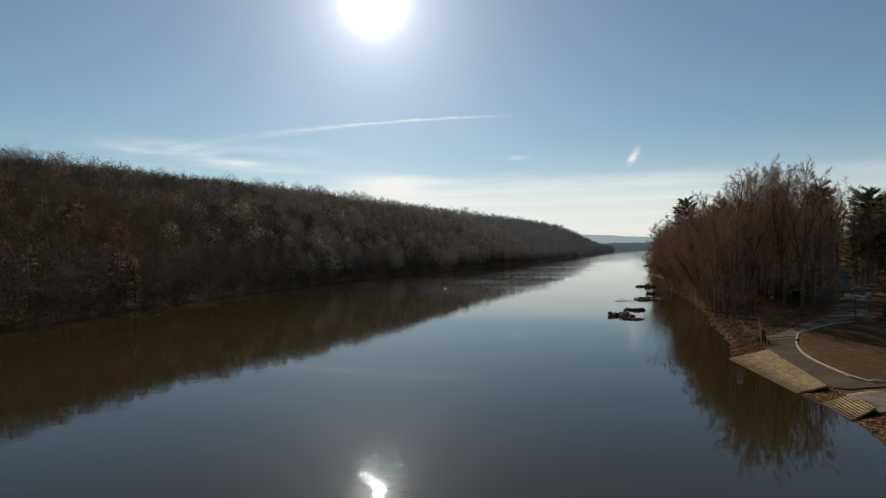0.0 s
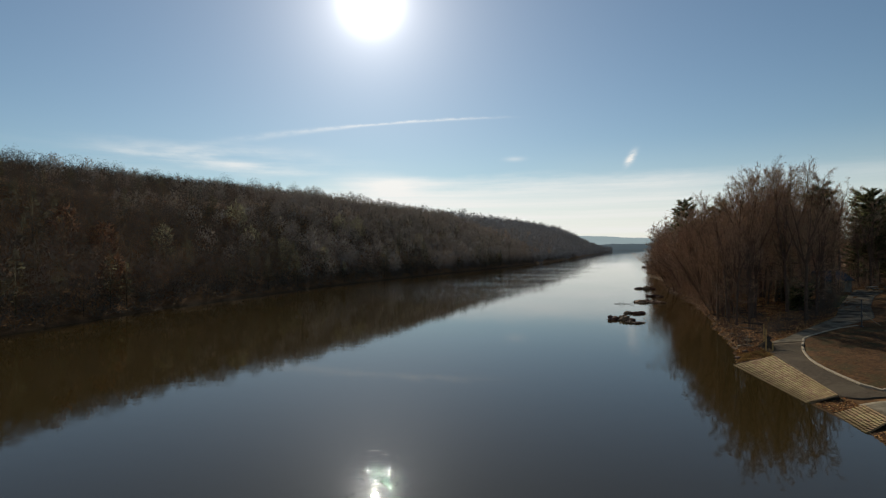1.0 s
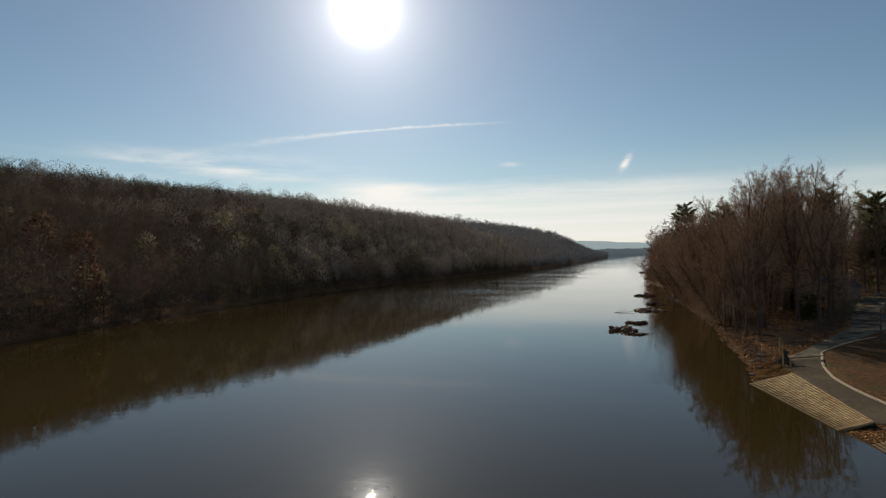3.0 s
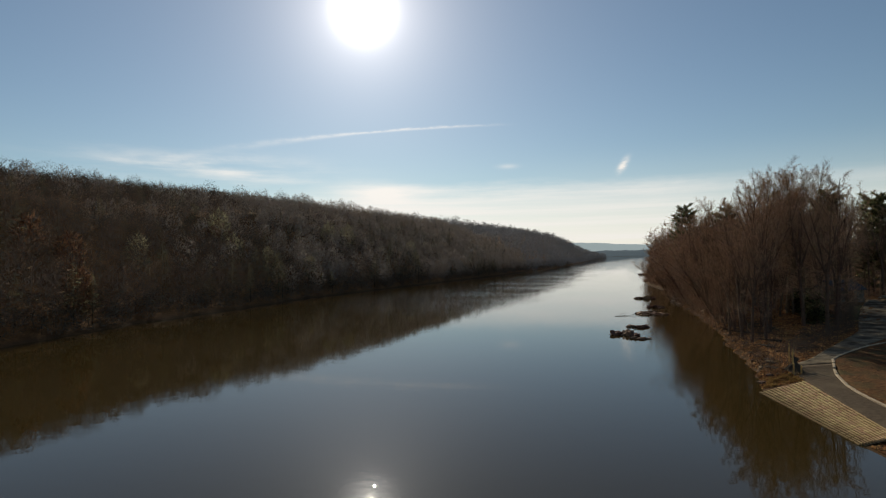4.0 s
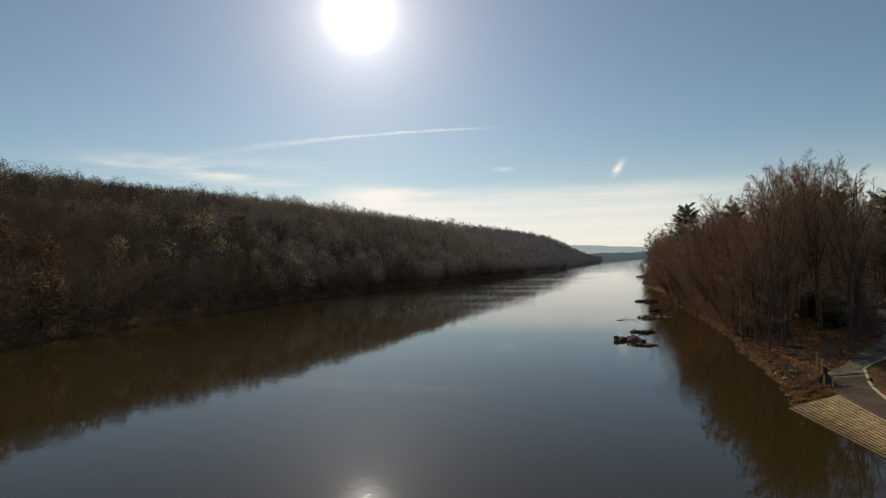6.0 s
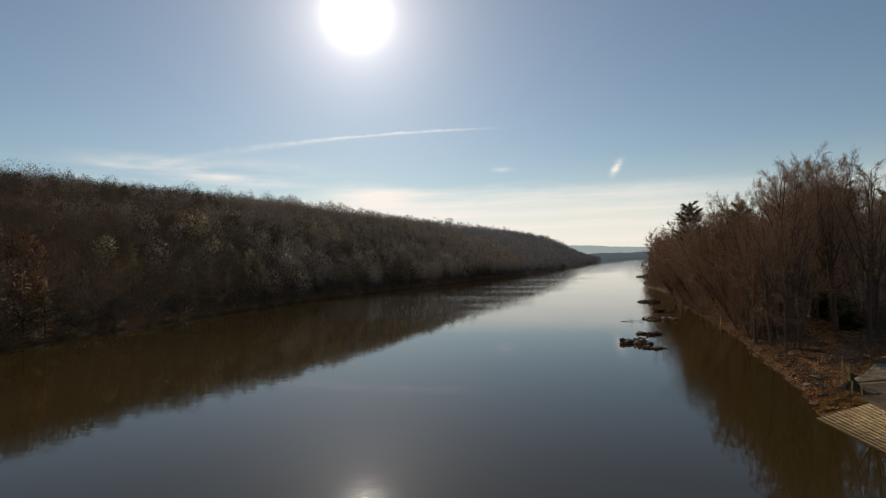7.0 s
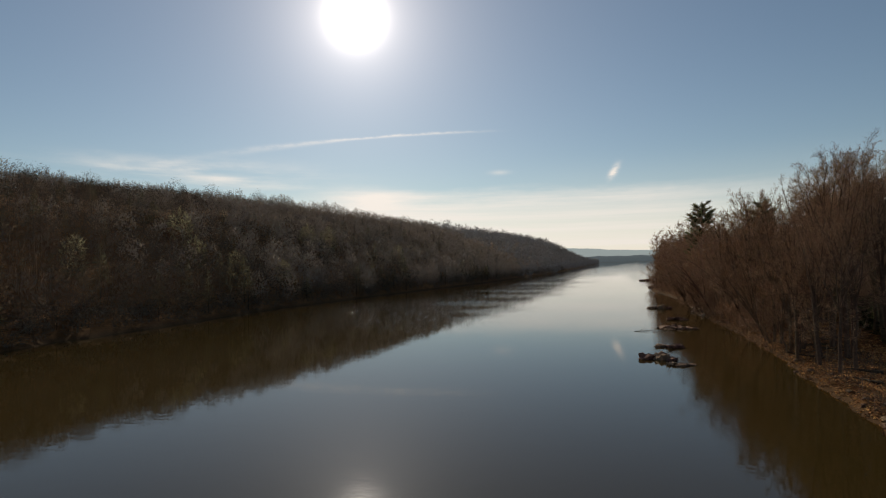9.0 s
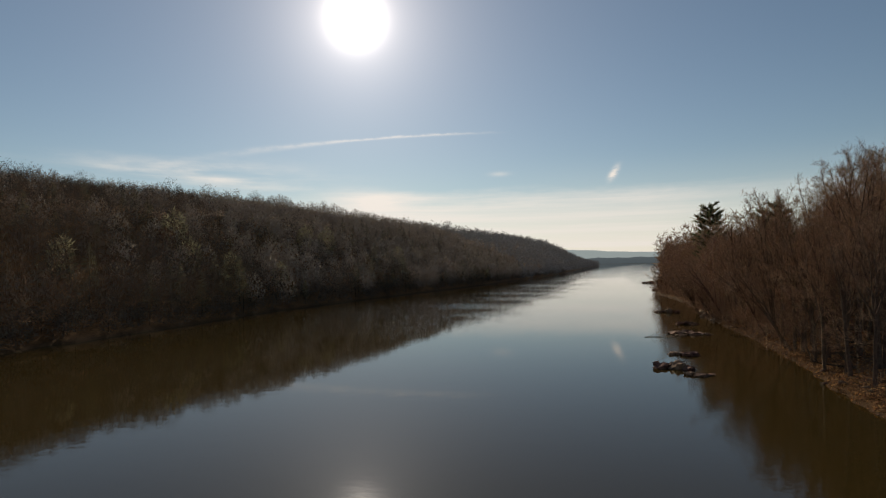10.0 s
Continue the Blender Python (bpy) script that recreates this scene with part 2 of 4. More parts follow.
# haze before the far shore imitated by a faint glow of the surfaces
FARWOOD = material("distant_woods_haze_glow", (0.02, 0.022, 0.025), (0.03, 0.033, 0.036), 0.02, 1.0, 0, spec=0.0, glow=(0.07, 0.09, 0.11))
FARHILL = material("distant_ridge_haze_glow", (0.02, 0.022, 0.025), (0.025, 0.03, 0.035), 0.01, 1.0, 0, spec=0.0, glow=(0.27, 0.33, 0.37))
POSTWOOD = material("yellowed_post_wood", (0.48, 0.3, 0.11), (0.66, 0.43, 0.17), 3, 0.85, 0.5, 20, (0.3, 0.2, 0.09), 2)
DARKWOOD = material("dark_wet_wood", (0.03, 0.022, 0.015), (0.08, 0.06, 0.04), 3, 0.8, 0.5, 15)
WALLPAINT = material("grey_board_wall", (0.15, 0.135, 0.105), (0.22, 0.2, 0.16), 1.5, 0.8, 0.2, 15, (0.11, 0.095, 0.07), 0.8)
ROOFING = material("slate_grey_roofing", (0.055, 0.057, 0.062), (0.09, 0.092, 0.098), 4, 0.85, 0.4, 20)
APRON = material("worn_apron_concrete", (0.16, 0.13, 0.09), (0.27, 0.22, 0.155), 1.5, 0.92, 0.5, 30, (0.1, 0.07, 0.045), 0.5)
GREYBOARD = material("weathered_grey_boards", (0.24, 0.225, 0.195), (0.36, 0.34, 0.3), 3, 0.7, 0.1, 15)
STEEL = material("dull_dark_steel", (0.04, 0.04, 0.042), (0.08, 0.08, 0.08), 5, 0.5, 0.1, 30, spec=0.5)
DARKLEAVES = material("dark_fallen_leaves", (0.08, 0.038, 0.017), (0.27, 0.135, 0.058), 1.6, 0.7, island=0.6)
DRYGRASS = material("dry_grass_blades", (0.16, 0.092, 0.032), (0.3, 0.18, 0.072), 0.8, 0.9, island=0.4)
LAWNBLADE = material("brown_lawn_blades", (0.16, 0.08, 0.03), (0.3, 0.16, 0.065), 0.8, 0.9, island=0.4)
# pale leaf tones also carry the sun flecks on the floor
LEAVES = material("fallen_leaves", (0.2, 0.082, 0.03), (0.6, 0.31, 0.135), 1.6, 0.85, island=0.6)
for m, share in ((NEEDLE, 0.45), (HILLNEEDLE, 0.3), (OLIVE, 0.5), (RUST, 0.25), (DRYGRASS, 0.4), (LAWNBLADE, 0.35), (LEAVES, 0.3), (FOOTTWIG, 0.1), (TWIG, 0.04), (MIDHAZETWIG, 0.1), (HAZETWIG, 0.08)):
    lets_light_through(m, share)

for m, share in ((HILLTWIG, 0.4), (MIDHAZETWIG, 0.4), (HAZETWIG, 0.35), (HILLNEEDLE, 0.4), (NEEDLE, 0.25)):
    see_through(m, share)


# ---- shape of the land ----
R_Y = [-300, 0, 20, 33, 37.5, 43.5, 55.5, 60, 69, 77, 82, 103, 132, 171, 212, 388, 1185, 2200, 4600]
R_X = [8, 17, 20, 22.6, 24, 24.6, 26.1, 28.5, 32, 34.6, 37, 44.3, 52.5, 67, 76, 157, 482, 880, 1800]
L_Y = [-300, 77, 94, 108, 125, 163, 223, 316, 506, 1604, 1640, 1750, 1900, 4600]
L_X = [-70, -56.5, -53, -51, -45, -35, -8, 36, 110, 484, 430, 100, -2500, -2500]
TOP_Y = [-300, 60, 190, 240, 300, 420, 620, 1000, 1300, 1560, 1610]
TOP_Z = [32.0, 33.2, 34.9, 36.9, 36.6, 34.0, 36.8, 45, 23.5, 3, 1]


def ripple(x, y, s):
    """Gentle unevenness with a wavelength of about s metres."""
    a, b = x * 6.283 / s, y * 6.283 / s
    return (np.sin(a + 1.7 * np.sin(b * 0.63)) * np.sin(b * 0.91 + 1.3 * np.sin(a * 0.57 + 2)) + 0.5 * np.sin(a * 2.1 + b * 1.7) * np.sin(b * 2.3 - a * 1.1)) * 0.66


def right_edge(y):
    return np.interp(y, R_Y, R_X) + 0.6 * ripple(y, y * 0.3, 9.0) * ((y > 60) | (y < 34))


def left_edge(y):
    return np.interp(y, L_Y, L_X) + 1.5 * ripple(y, y * 0.3, 23.0)


def land(x, y):
    """Height of the ground."""
    x, y = np.asarray(x, float), np.asarray(y, float)
    dr, dl = x - right_edge(y), left_edge(y) - x
    wild = np.interp(dr, [-30, -8, -2, 0, 0.7, 2.5, 7, 20, 60, 200, 900, 3000], [-4, -2.6, -0.8, 0, 0.55, 0.9, 1.15, 1.6, 2.6, 8, 45, 60])
    tame = np.interp(dr, [-30, -8, -2, 0, 3.2, 8, 20, 60, 200, 900, 3000], [-4, -2.6, -0.5, 0, 0.58, 0.95, 1.25, 2.2, 8, 45, 60])
    k = np.clip(np.minimum((y - 33) / 3, (60 - y) / 3), 0, 1)
    k2 = np.clip(1 - np.hypot((x - 45) / 20, (y - 68) / 20) ** 2, 0, 1)
    rough = np.clip(dr / 3, 0, 1) * (1 - np.maximum(k, np.clip(k2 * 2, 0, 1)))
    zr = wild * (1 - k) + tame * k + rough * (0.22 * ripple(x, y, 7.0) + 0.1 * ripple(x, y, 2.3))
    top = np.interp(y, TOP_Y, TOP_Z)
    side = np.interp(dl, [-40, -10, -2, 0, 1.5, 6, 25, 60, 100, 130, 200, 600, 2500], [-5, -3, -0.7, 0, 0.8, 2, 0.24, 0.6, 0.93, 1, 1, 0.9, 0.6])
    zl = np.where(dl > 6, np.interp(dl, [6, 25, 60, 100, 130, 200, 600, 2500], [0.055, 0.3, 0.75, 0.97, 1, 1, 0.9, 0.6]) * top + 1.2 * ripple(x, y, 60.0), np.where(dl > 0, np.minimum(side, 0.055 * top + 0.3), side))
    zl = np.where(dl > 0, np.maximum(zl, 0.05 * np.minimum(dl, 20)), zl)
    zf = np.interp(y, [2100, 2190, 2200, 2260, 2500, 4600], [-4, -1, 0, 4, 8, 10])
    return np.maximum(np.maximum(zr, zl), zf)


def mesh_from(name, verts, faces):
    me = bpy.data.meshes.new(name)
    verts, faces = np.asarray(verts, np.float32), np.asarray(faces, np.int32)
    k = faces.shape[1]
    me.vertices.add(len(verts))
    me.vertices.foreach_set("co", verts.ravel())
    me.loops.add(faces.size)
    me.loops.foreach_set("vertex_index", faces.ravel())
    me.polygons.add(len(faces))
    me.polygons.foreach_set("loop_start", np.arange(0, faces.size, k, dtype=np.int32))
    me.update(calc_edges=True)
    return me


def crown_normals(v):
    """Normals of the rounded crown that a cloud of twigs makes up."""
    h = v[:, 2].max()
    wide = np.percentile(np.hypot(v[:, 0], v[:, 1]), 92) + 0.01
    mid = np.array((v[:, 0].mean(), v[:, 1].mean(), h * 0.52))
    n = (v - mid) / np.array((wide, wide, h * 0.48)) ** 2 * wide
    n[:, 2] += 0.05
    return n / (np.linalg.norm(n, axis=1, keepdims=True) + 1e-6)


def turned_out(v, f, n):
    """Faces turned so that they look the way of the normals n."""
    g = np.cross(v[f[:, 1]] - v[f[:, 0]], v[f[:, 2]] - v[f[:, 0]])
    back = (g * n[f].sum(1)).sum(1) < 0
    f = f.copy()
    f[back] = f[back][:, ::-1]
    return f


def crown_mesh(name, v, f):
    """A crown of fine twigs that takes the light as one rounded body."""
    v, f = np.array(v, np.float32), np.array(f, np.int32)
    n = crown_normals(v)
    me = mesh_from(name, v, turned_out(v, f, n))
    me.normals_split_custom_set_from_vertices(n)
    return me


def put(name, me, mat, parent=None, label=""):
    ob = new(name, me)
    if mat and not me.materials:
        me.materials.append(mat)
    if parent:
        ob.parent = parent
    if label:
        tagged(ob, label)
    return ob


def sheet(xs, ys, height):
    gx, gy = np.meshgrid(xs, ys)
    v = np.stack([gx, gy, height(gx, gy)], -1).reshape(-1, 3)
    n, m = len(xs), len(ys)
    i = (np.arange(m - 1)[:, None] * n + np.arange(n - 1)).ravel()
    return v, np.stack([i, i + 1, i + n + 1, i + n], -1)


def smooth(me):
    me.polygons.foreach_set("use_smooth", np.ones(len(me.polygons), bool))
    return me


xs = np.concatenate([np.arange(-2600, -200, 60), np.arange(-200, -30, 6), np.arange(-30, 20, 5), np.arange(20, 80, 0.75), np.arange(80, 500, 9), np.arange(500, 3100, 60)])
ys = np.concatenate([np.arange(-300, 20, 10), np.arange(20, 120, 0.8), np.arange(120, 300, 4), np.arange(300, 700, 12), np.arange(700, 2400, 40), np.arange(2400, 4500, 100)])
tagged(put("ground", smooth(mesh_from("ground", *sheet(xs, ys, land))), LITTER), "brown leaf-littered wooded land along both river banks", "ground", kind="structure")
tagged(put("water", mesh_from("water", [(-2600, -300, 0), (3000, -300, 0), (3000, 2300, 0), (-2600, 2300, 0)], [(0, 1, 2, 3)]), WATER), "wide calm brown river mirroring sky and hillside", "river", kind="structure")


# ---- far shore ----
def far_ridge(name, y0, profile, mat, label, bump):
    px = np.arange(-2500, 3000, 12.0)
    pz = np.interp(px, [p[0] for p in profile], [p[1] for p in profile]) + bump * (ripple(px, px * 0, 37.0) + 0.6 * ripple(px, px * 0 + 5, 13.0))
    rows = []
    for dy, k in ((0, 0.0), (15, 0.55), (60, 0.85), (160, 1.0), (320, 0.6)):
        rows.append(np.stack([px, np.full_like(px, y0 + dy), pz * k + (-2 if k == 0 else 0)], -1))
    v = np.concatenate(rows)
    n = len(px)
    i = (np.arange(4)[:, None] * n + np.arange(n - 1)).ravel()
    tagged(put(name, mesh_from(name, v, np.stack([i, i + 1, i + n + 1, i + n], -1)), mat), label, "hill", kind="structure")


far_ridge("backdrop", 2205, [(-2500, 20), (300, 22), (560, 22), (700, 24), (900, 27), (3000, 30)], FARWOOD, "low wooded far shore, haze put in as a glow", 2.5)
far_ridge("backdrop_ridge", 3300, [(-2500, 30), (500, 70), (850, 84), (1010, 80), (1120, 72), (1350, 66), (3000, 60)], FARHILL, "pale blue ridge on the horizon, haze put in as a glow", 1.2)


# ---- trees ----
def tube(verts, faces, pts, radii, sides):
    """Adds a tapering limb along pts, its rings square to its way."""
    base = len(verts)
    n = len(pts)
    for i in range(n):
        way = (pts[min(i + 1, n - 1)] - pts[max(i - 1, 0)]).normalized()
        u = way.cross(Vector((0.31, 0.95, 0.02))).normalized()
        w = way.cross(u)
        for k in range(sides):
            a = 6.2832 * k / sides
            verts.append(pts[i] + (u * math.cos(a) + w * math.sin(a)) * radii[i])
    for k in range(n - 1):
        for j in range(sides):
            a, b = base + k * sides + j, base + k * sides + (j + 1) % sides
            faces.append((a, b, b + sides))
            faces.append((a, b + sides, a + sides))


def bare_tree(seed, height, fork=0.38, leaders=5, spread=0.36, lean=0.0, thick=0.0125, shade=8, full=1.0, twigs=9):
    """Trunk and crown meshes of a leafless tree: a stem that forks into rising leaders, upswept branches, fine twigs."""
    r = random.Random(seed)
    tv, tf, cv, cf = [], [], [], []
    r0 = height * thick
    foot = [Vector((0, 0, -0.4))]
    p, d = Vector((0, 0, 0)), Vector((lean, 0, 1)).normalized()
    for i in range(5):
        foot.append(p.copy())
        d = (d + Vector((r.gauss(0, 0.05), r.gauss(0, 0.05), 0))).normalized()
        p = p + d * (height * fork / 4)
    tube(tv, tf, foot, [r0 * 1.45, r0 * 1.1, r0 * 0.98, r0 * 0.9, r0 * 0.84, r0 * 0.8], 7)

    def along(pts, k):
        q = min(max(k, 0), 0.999) * (len(pts) - 1)
        i = int(q)
        return pts[i].lerp(pts[i + 1], q - i), (pts[i + 1] - pts[i]).normalized()

    def grow(start, way, length, segs, wob, up):
        pts, p, d = [start], start.copy(), way.normalized()
        for _ in range(segs):
            d = (d + Vector((r.gauss(0, 1), r.gauss(0, 1), r.gauss(0, 0.6))) * wob + Vector((0, 0, up))).normalized()
            p = p + d * (length / segs)
            pts.append(p)
        return pts

    def aside(d, open_):
        """A way that leaves d at an angle, to any side."""
        e = d.cross(Vector((r.gauss(0, 1), r.gauss(0, 1), r.gauss(0, 1)))).normalized()
        return (d + e * open_).normalized()

    def sliver(a, b, half):
        w = (b - a).normalized()
        side = w.cross(Vector((r.gauss(0, 1), r.gauss(0, 1), r.gauss(0, 1)))).normalized() * half
        k = len(cv)
        cv.extend((a - side, a + side, b))
        cf.append((k, k + 1, k + 2))

    def spray(pts, length, count):
        """Fine shoots along a branchlet."""
        for _ in range(count):
            a, d = along(pts, r.uniform(0.1, 1))
            sliver(a, a + (aside(d, r.uniform(0.5, 1.5)) + Vector((0, 0, 0.05))).normalized() * length * r.uniform(0.5, 1.2), r.uniform(0.008, 0.0135))

    def branch(start, way, length, radius, up=0.06):
        pts = grow(start, way, length, 4, 0.09, up)
        tube(tv, tf, pts, [radius * (1 - 0.8 * i / 4) for i in range(5)], 4)
        kids = max(3, int(11 * full))
        for j in range(kids):
            k = 0.22 + 0.78 * (j + r.random()) / kids
            a, d = along(pts, k)
            sub = grow(a, aside(d, r.uniform(0.6, 1.3)), length * r.uniform(0.26, 0.42) * (1.2 - 0.55 * k), 2, 0.12, 0.03)
            tube(cv, cf, sub, [max(radius * 0.4, 0.012), max(radius * 0.25, 0.009), 0.005], 3)
            spray(sub, height * 0.032, twigs)
        spray(pts, height * 0.03, twigs)

    fork_at = foot[-1]
    for i in range(leaders):
        a = 6.2832 * i / leaders + r.uniform(-0.5, 0.5)
        wide = spread * r.uniform(0.6, 1.2) * (0.25 if i == 0 else 1)
        start, _ = along(foot, r.uniform(0.78, 0.99))
        way = Vector((math.cos(a) * wide + lean * 0.8, math.sin(a) * wide, 1))
        length = (height - start.z) * r.uniform(0.86, 1.06) * (1.02 if i == 0 else 1)
        pts = grow(start, way, length, 7, 0.085, 0.02)
        rr = r0 * (0.66 if i == 0 else 0.5)
        tube(tv, tf, pts, [rr * (1 - 0.9 * j / 7) for j in range(8)], 5)
        n = max(6, int(11 * full))
        for j in range(n):
            k = 0.16 + 0.84 * (j + r.random()) / n
            q, d = along(pts, k)
            branch(q, aside(d, r.uniform(0.6, 1.15)), length * r.uniform(0.26, 0.42) * (1.1 - 0.66 * k), rr * (0.5 - 0.36 * k))
    for i in range(shade):
        q, d = along(foot, r.uniform(0.55, 0.98))
        a = r.uniform(0, 6.283)
        branch(q, Vector((math.cos(a), math.sin(a), r.uniform(0.0, 0.5))), height * r.uniform(0.12, 0.22), r0 * 0.2, 0.03)
    k = height / max(p[2] for p in cv)
    return mesh_from("trunk", np.array([tuple(p) for p in tv]) * k, tf), mesh_from("crown", np.array([tuple(p) for p in cv]) * k, cf)


def pine_tree(seed, height, tiers=15, width=0.2, bare=0.25, sprays=44, point=0.55):
    """Trunk and crown meshes of a conifer with ragged tiers of needle sprays."""
    r = random.Random(seed)
    tv, tf, cv, cf = [], [], [], []
    tube(tv, tf, [Vector((0, 0, -0.3)), Vector((0.1, 0, height * 0.5)), Vector((0, 0.05, height))], [height * 0.016, height * 0.01, 0.02], 6)
    for i in range(tiers):
        k = bare + (1 - bare) * i / tiers
        span = height * width * (1.06 - k) ** point * r.uniform(0.65, 1.15) + 0.4
        for j in range(7):
            a = j * 0.9 + r.uniform(-0.4, 0.4) + i * 0.5
            out = Vector((math.cos(a), math.sin(a), r.uniform(0.0, 0.25) + 0.5 * k))
            start = Vector((0, 0, (k + r.uniform(-0.05, 0.035)) * height * 0.95))
            tip = start + out * span * r.uniform(0.6, 1.1)
            tube(tv, tf, [start, tip], [0.04, 0.01], 3)
            for _ in range(sprays):
                q = start.lerp(tip, r.uniform(0.25, 1.05))
                w = Vector((r.gauss(0, 1), r.gauss(0, 1), r.gauss(0.15, 0.5))).normalized()
                s = w.cross(Vector((r.gauss(0, 1), r.gauss(0, 1), r.gauss(0, 1)))).normalized() * r.uniform(0.07, 0.15)
                e = q + (w + out * 0.6) * r.uniform(0.3, 0.75)
                b = len(cv)
                cv.extend((q - s, q + s, e))
                cf.append((b, b + 1, b + 2))
    return mesh_from("trunk", tv, tf), crown_mesh("crown", [tuple(p) for p in cv], cf)


def tree_thing(name, meshes, bark, crown, label, category, group=""):
    root = new(name)
    put("trunk", meshes[0], bark, root)
    put("crown", meshes[1], crown, root)
    return tagged(root, label, category, group)


def scatter(n, seed, ok, x0, x1, y0, y1, gap):
    """Random places at least gap apart where ok(x, y)."""
    r = random.Random(seed)
    cells, got = {}, []
    for _ in range(n):
        x, y = r.uniform(x0, x1), r.uniform(y0, y1)
        if not ok(x, y):
            continue
        c = (int(x // gap), int(y // gap))
        if any((x - u) ** 2 + (y - v) ** 2 < gap * gap for i in (-1, 0, 1) for j in (-1, 0, 1) for u, v in cells.get((c[0] + i, c[1] + j), ())):
            continue
        cells.setdefault(c, []).append((x, y))
        got.append((x, y))
    return got


# the way from the river to the house, left clear of trees
WAY_Y = [30, 56, 60, 67, 75, 87, 110, 125]
WAY_X0 = [20, 28, 30.9, 38, 46.5, 56, 75, 86]
def in_clearing(x, y):
    if y < 57.5:
        return x < 75
    return x > np.interp(y, WAY_Y, WAY_X0) and x < 30 + (y - 30) * 1.55 + 6 and y < 113.5


def wood_ok(x, y):
    dr = x - float(right_edge(y))
    return 1.2 < dr and not in_clearing(x, y)


BARE = [bare_tree(11 + i, h, fk, n, sp, shade=sh, twigs=7, full=0.76) for i, (h, fk, n, sp, sh) in enumerate([(18.5, 0.47, 5, 0.18, 9), (19.5, 0.5, 5, 0.2, 8), (17.5, 0.44, 5, 0.2, 9), (16, 0.41, 5, 0.25, 9), (20, 0.52, 5, 0.19, 8), (14, 0.38, 5, 0.28, 9)])]
OAKS = [bare_tree(131 + i, 21, 0.42, 7, 0.3, thick=0.0135, shade=9, twigs=8, full=1.0) for i in range(3)]
LEANING = [bare_tree(31 + i, h, 0.3, 4, 0.4, lean=le, shade=8, twigs=7, full=0.75) for i, (h, le) in enumerate(((12, 0.4), (10, 0.6)))]
PINES = [pine_tree(51, 20.5, bare=0.35, width=0.2, tiers=17, sprays=100, point=0.4), pine_tree(52, 18, tiers=24, width=0.2, bare=0.1, sprays=62, point=0.7), pine_tree(53, 16, tiers=22, width=0.25, bare=0.06, sprays=62, point=0.62)]


def stand(protos, i, x, y, turn, s):
    """The i-th of a row of trees: the first ones are the prototypes themselves."""
    m = pose(x, y, float(land(x, y)) - 0.1, 0, 0, turn)
    p = protos[i % len(protos)]
    ob = p if i < len(protos) else copy_thing(p, m)
    ob.matrix_basis = m
    ob.scale = (s, s, s)


proto = [tree_thing("bare_tree", m, BARK, TWIG, "tall leafless brown tree standing in bank woodland", "tree", "bare bank trees") for m in BARE]
rng = random.Random(5)
for i, (x, y) in enumerate(scatter(6000, 3, lambda x, y: wood_ok(x, y) and (y > 73 or x - float(right_edge(y)) > 9) and np.interp(y, [60, 84, 96], [2.6, 2.0, 1.4]) < x - float(right_edge(y)) < 42, 26, 110, 66, 140, 4.8)):
    deep = min(1.0, (x - float(right_edge(y))) / 17)
    stand(proto, i, x, y, rng.uniform(0, 360), rng.uniform(0.62, 0.78) + 0.3 * deep)
for i in range(22):
    y = 75 + 2.3 * i + rng.uniform(-0.7, 0.7)
    tall = np.interp(y, [75, 92, 108, 126], [0.72, 0.8, 0.98, 0.85])
    stand(proto, i + 6, float(right_edge(y)) + rng.uniform(0.6, 2.2), y, rng.uniform(0, 360), tall * rng.uniform(0.9, 1.08))
proto = [tree_thing("oak_tree", m, BARK, TWIG, "tall broad-crowned leafless oak beside the pavement", "tree", "tall oaks") for m in OAKS]
for i, (x, y, s) in enumerate([(41, 80, 0.93), (44, 86, 1.0), (47, 90, 1.03), (50, 86.5, 1.06), (53.5, 92, 1.1), (55, 98, 1.1), (58, 103, 1.05), (50.4, 108.4, 0.98), (60, 112, 1.0), (57, 106, 1.02), (68, 117, 1.0)]):
    stand(proto, i, x, y, rng.uniform(0, 360), s)
proto = [tree_thing("leaning_tree", m, BARK, TWIG, "leafless tree leaning out over the water's edge", "tree", "leaning bank trees") for m in LEANING]
for i in range(24):
    y = 86 + i * 5.4 + rng.uniform(-2, 2)
    stand(proto, i, float(right_edge(y)) + rng.uniform(0.5, 1.4), y, 180 + rng.uniform(-50, 50), rng.uniform(0.6, 1.05) * (1.38 if 90 < y < 130 else 1.0))
for i, (x, y, k) in enumerate(((53.5, 134, 1.0), (54.0, 137.5, 1.2), (54.6, 139.5, 1.05), (56.0, 143, 1.15), (52.6, 131, 0.8))):
    stand(proto, 2 * i + 3, x, y, 180 + rng.uniform(-25, 25), k)
for i, y in enumerate((81, 84.5)):
    stand(proto, i + 2, float(right_edge(y)) + rng.uniform(2.4, 3.6), y, 180 + rng.uniform(-40, 40), rng.uniform(1.05, 1.3))
proto = [tree_thing("pine_tree", m, BARK, NEEDLE, "dark green pine rising among bare trees", "tree", "bank pines") for m in PINES]
for i, (x, y, s) in enumerate([(65.0, 155.0, 1.1), (74, 128, 1.15), (92, 128, 1.28), (84, 130, 1.1), (100, 130, 1.15), (107, 127, 1.25), (81, 126, 1.05), (116, 128, 1.15), (55.6, 117, 1.15), (90, 123, 1.0), (122, 128, 1.2), (101, 122, 0.95), (109, 120, 1.1), (96, 125, 1.0)]):
    stand(proto, i, x, y, rng.uniform(0, 360), s)
shrub = tree_thing("evergreen_shrub", pine_tree(57, 3.6, tiers=9, width=0.42, bare=0.04), BARK, NEEDLE, "dark evergreen shrub at the edge of the pavement", "shrub", "evergreen shrubs")
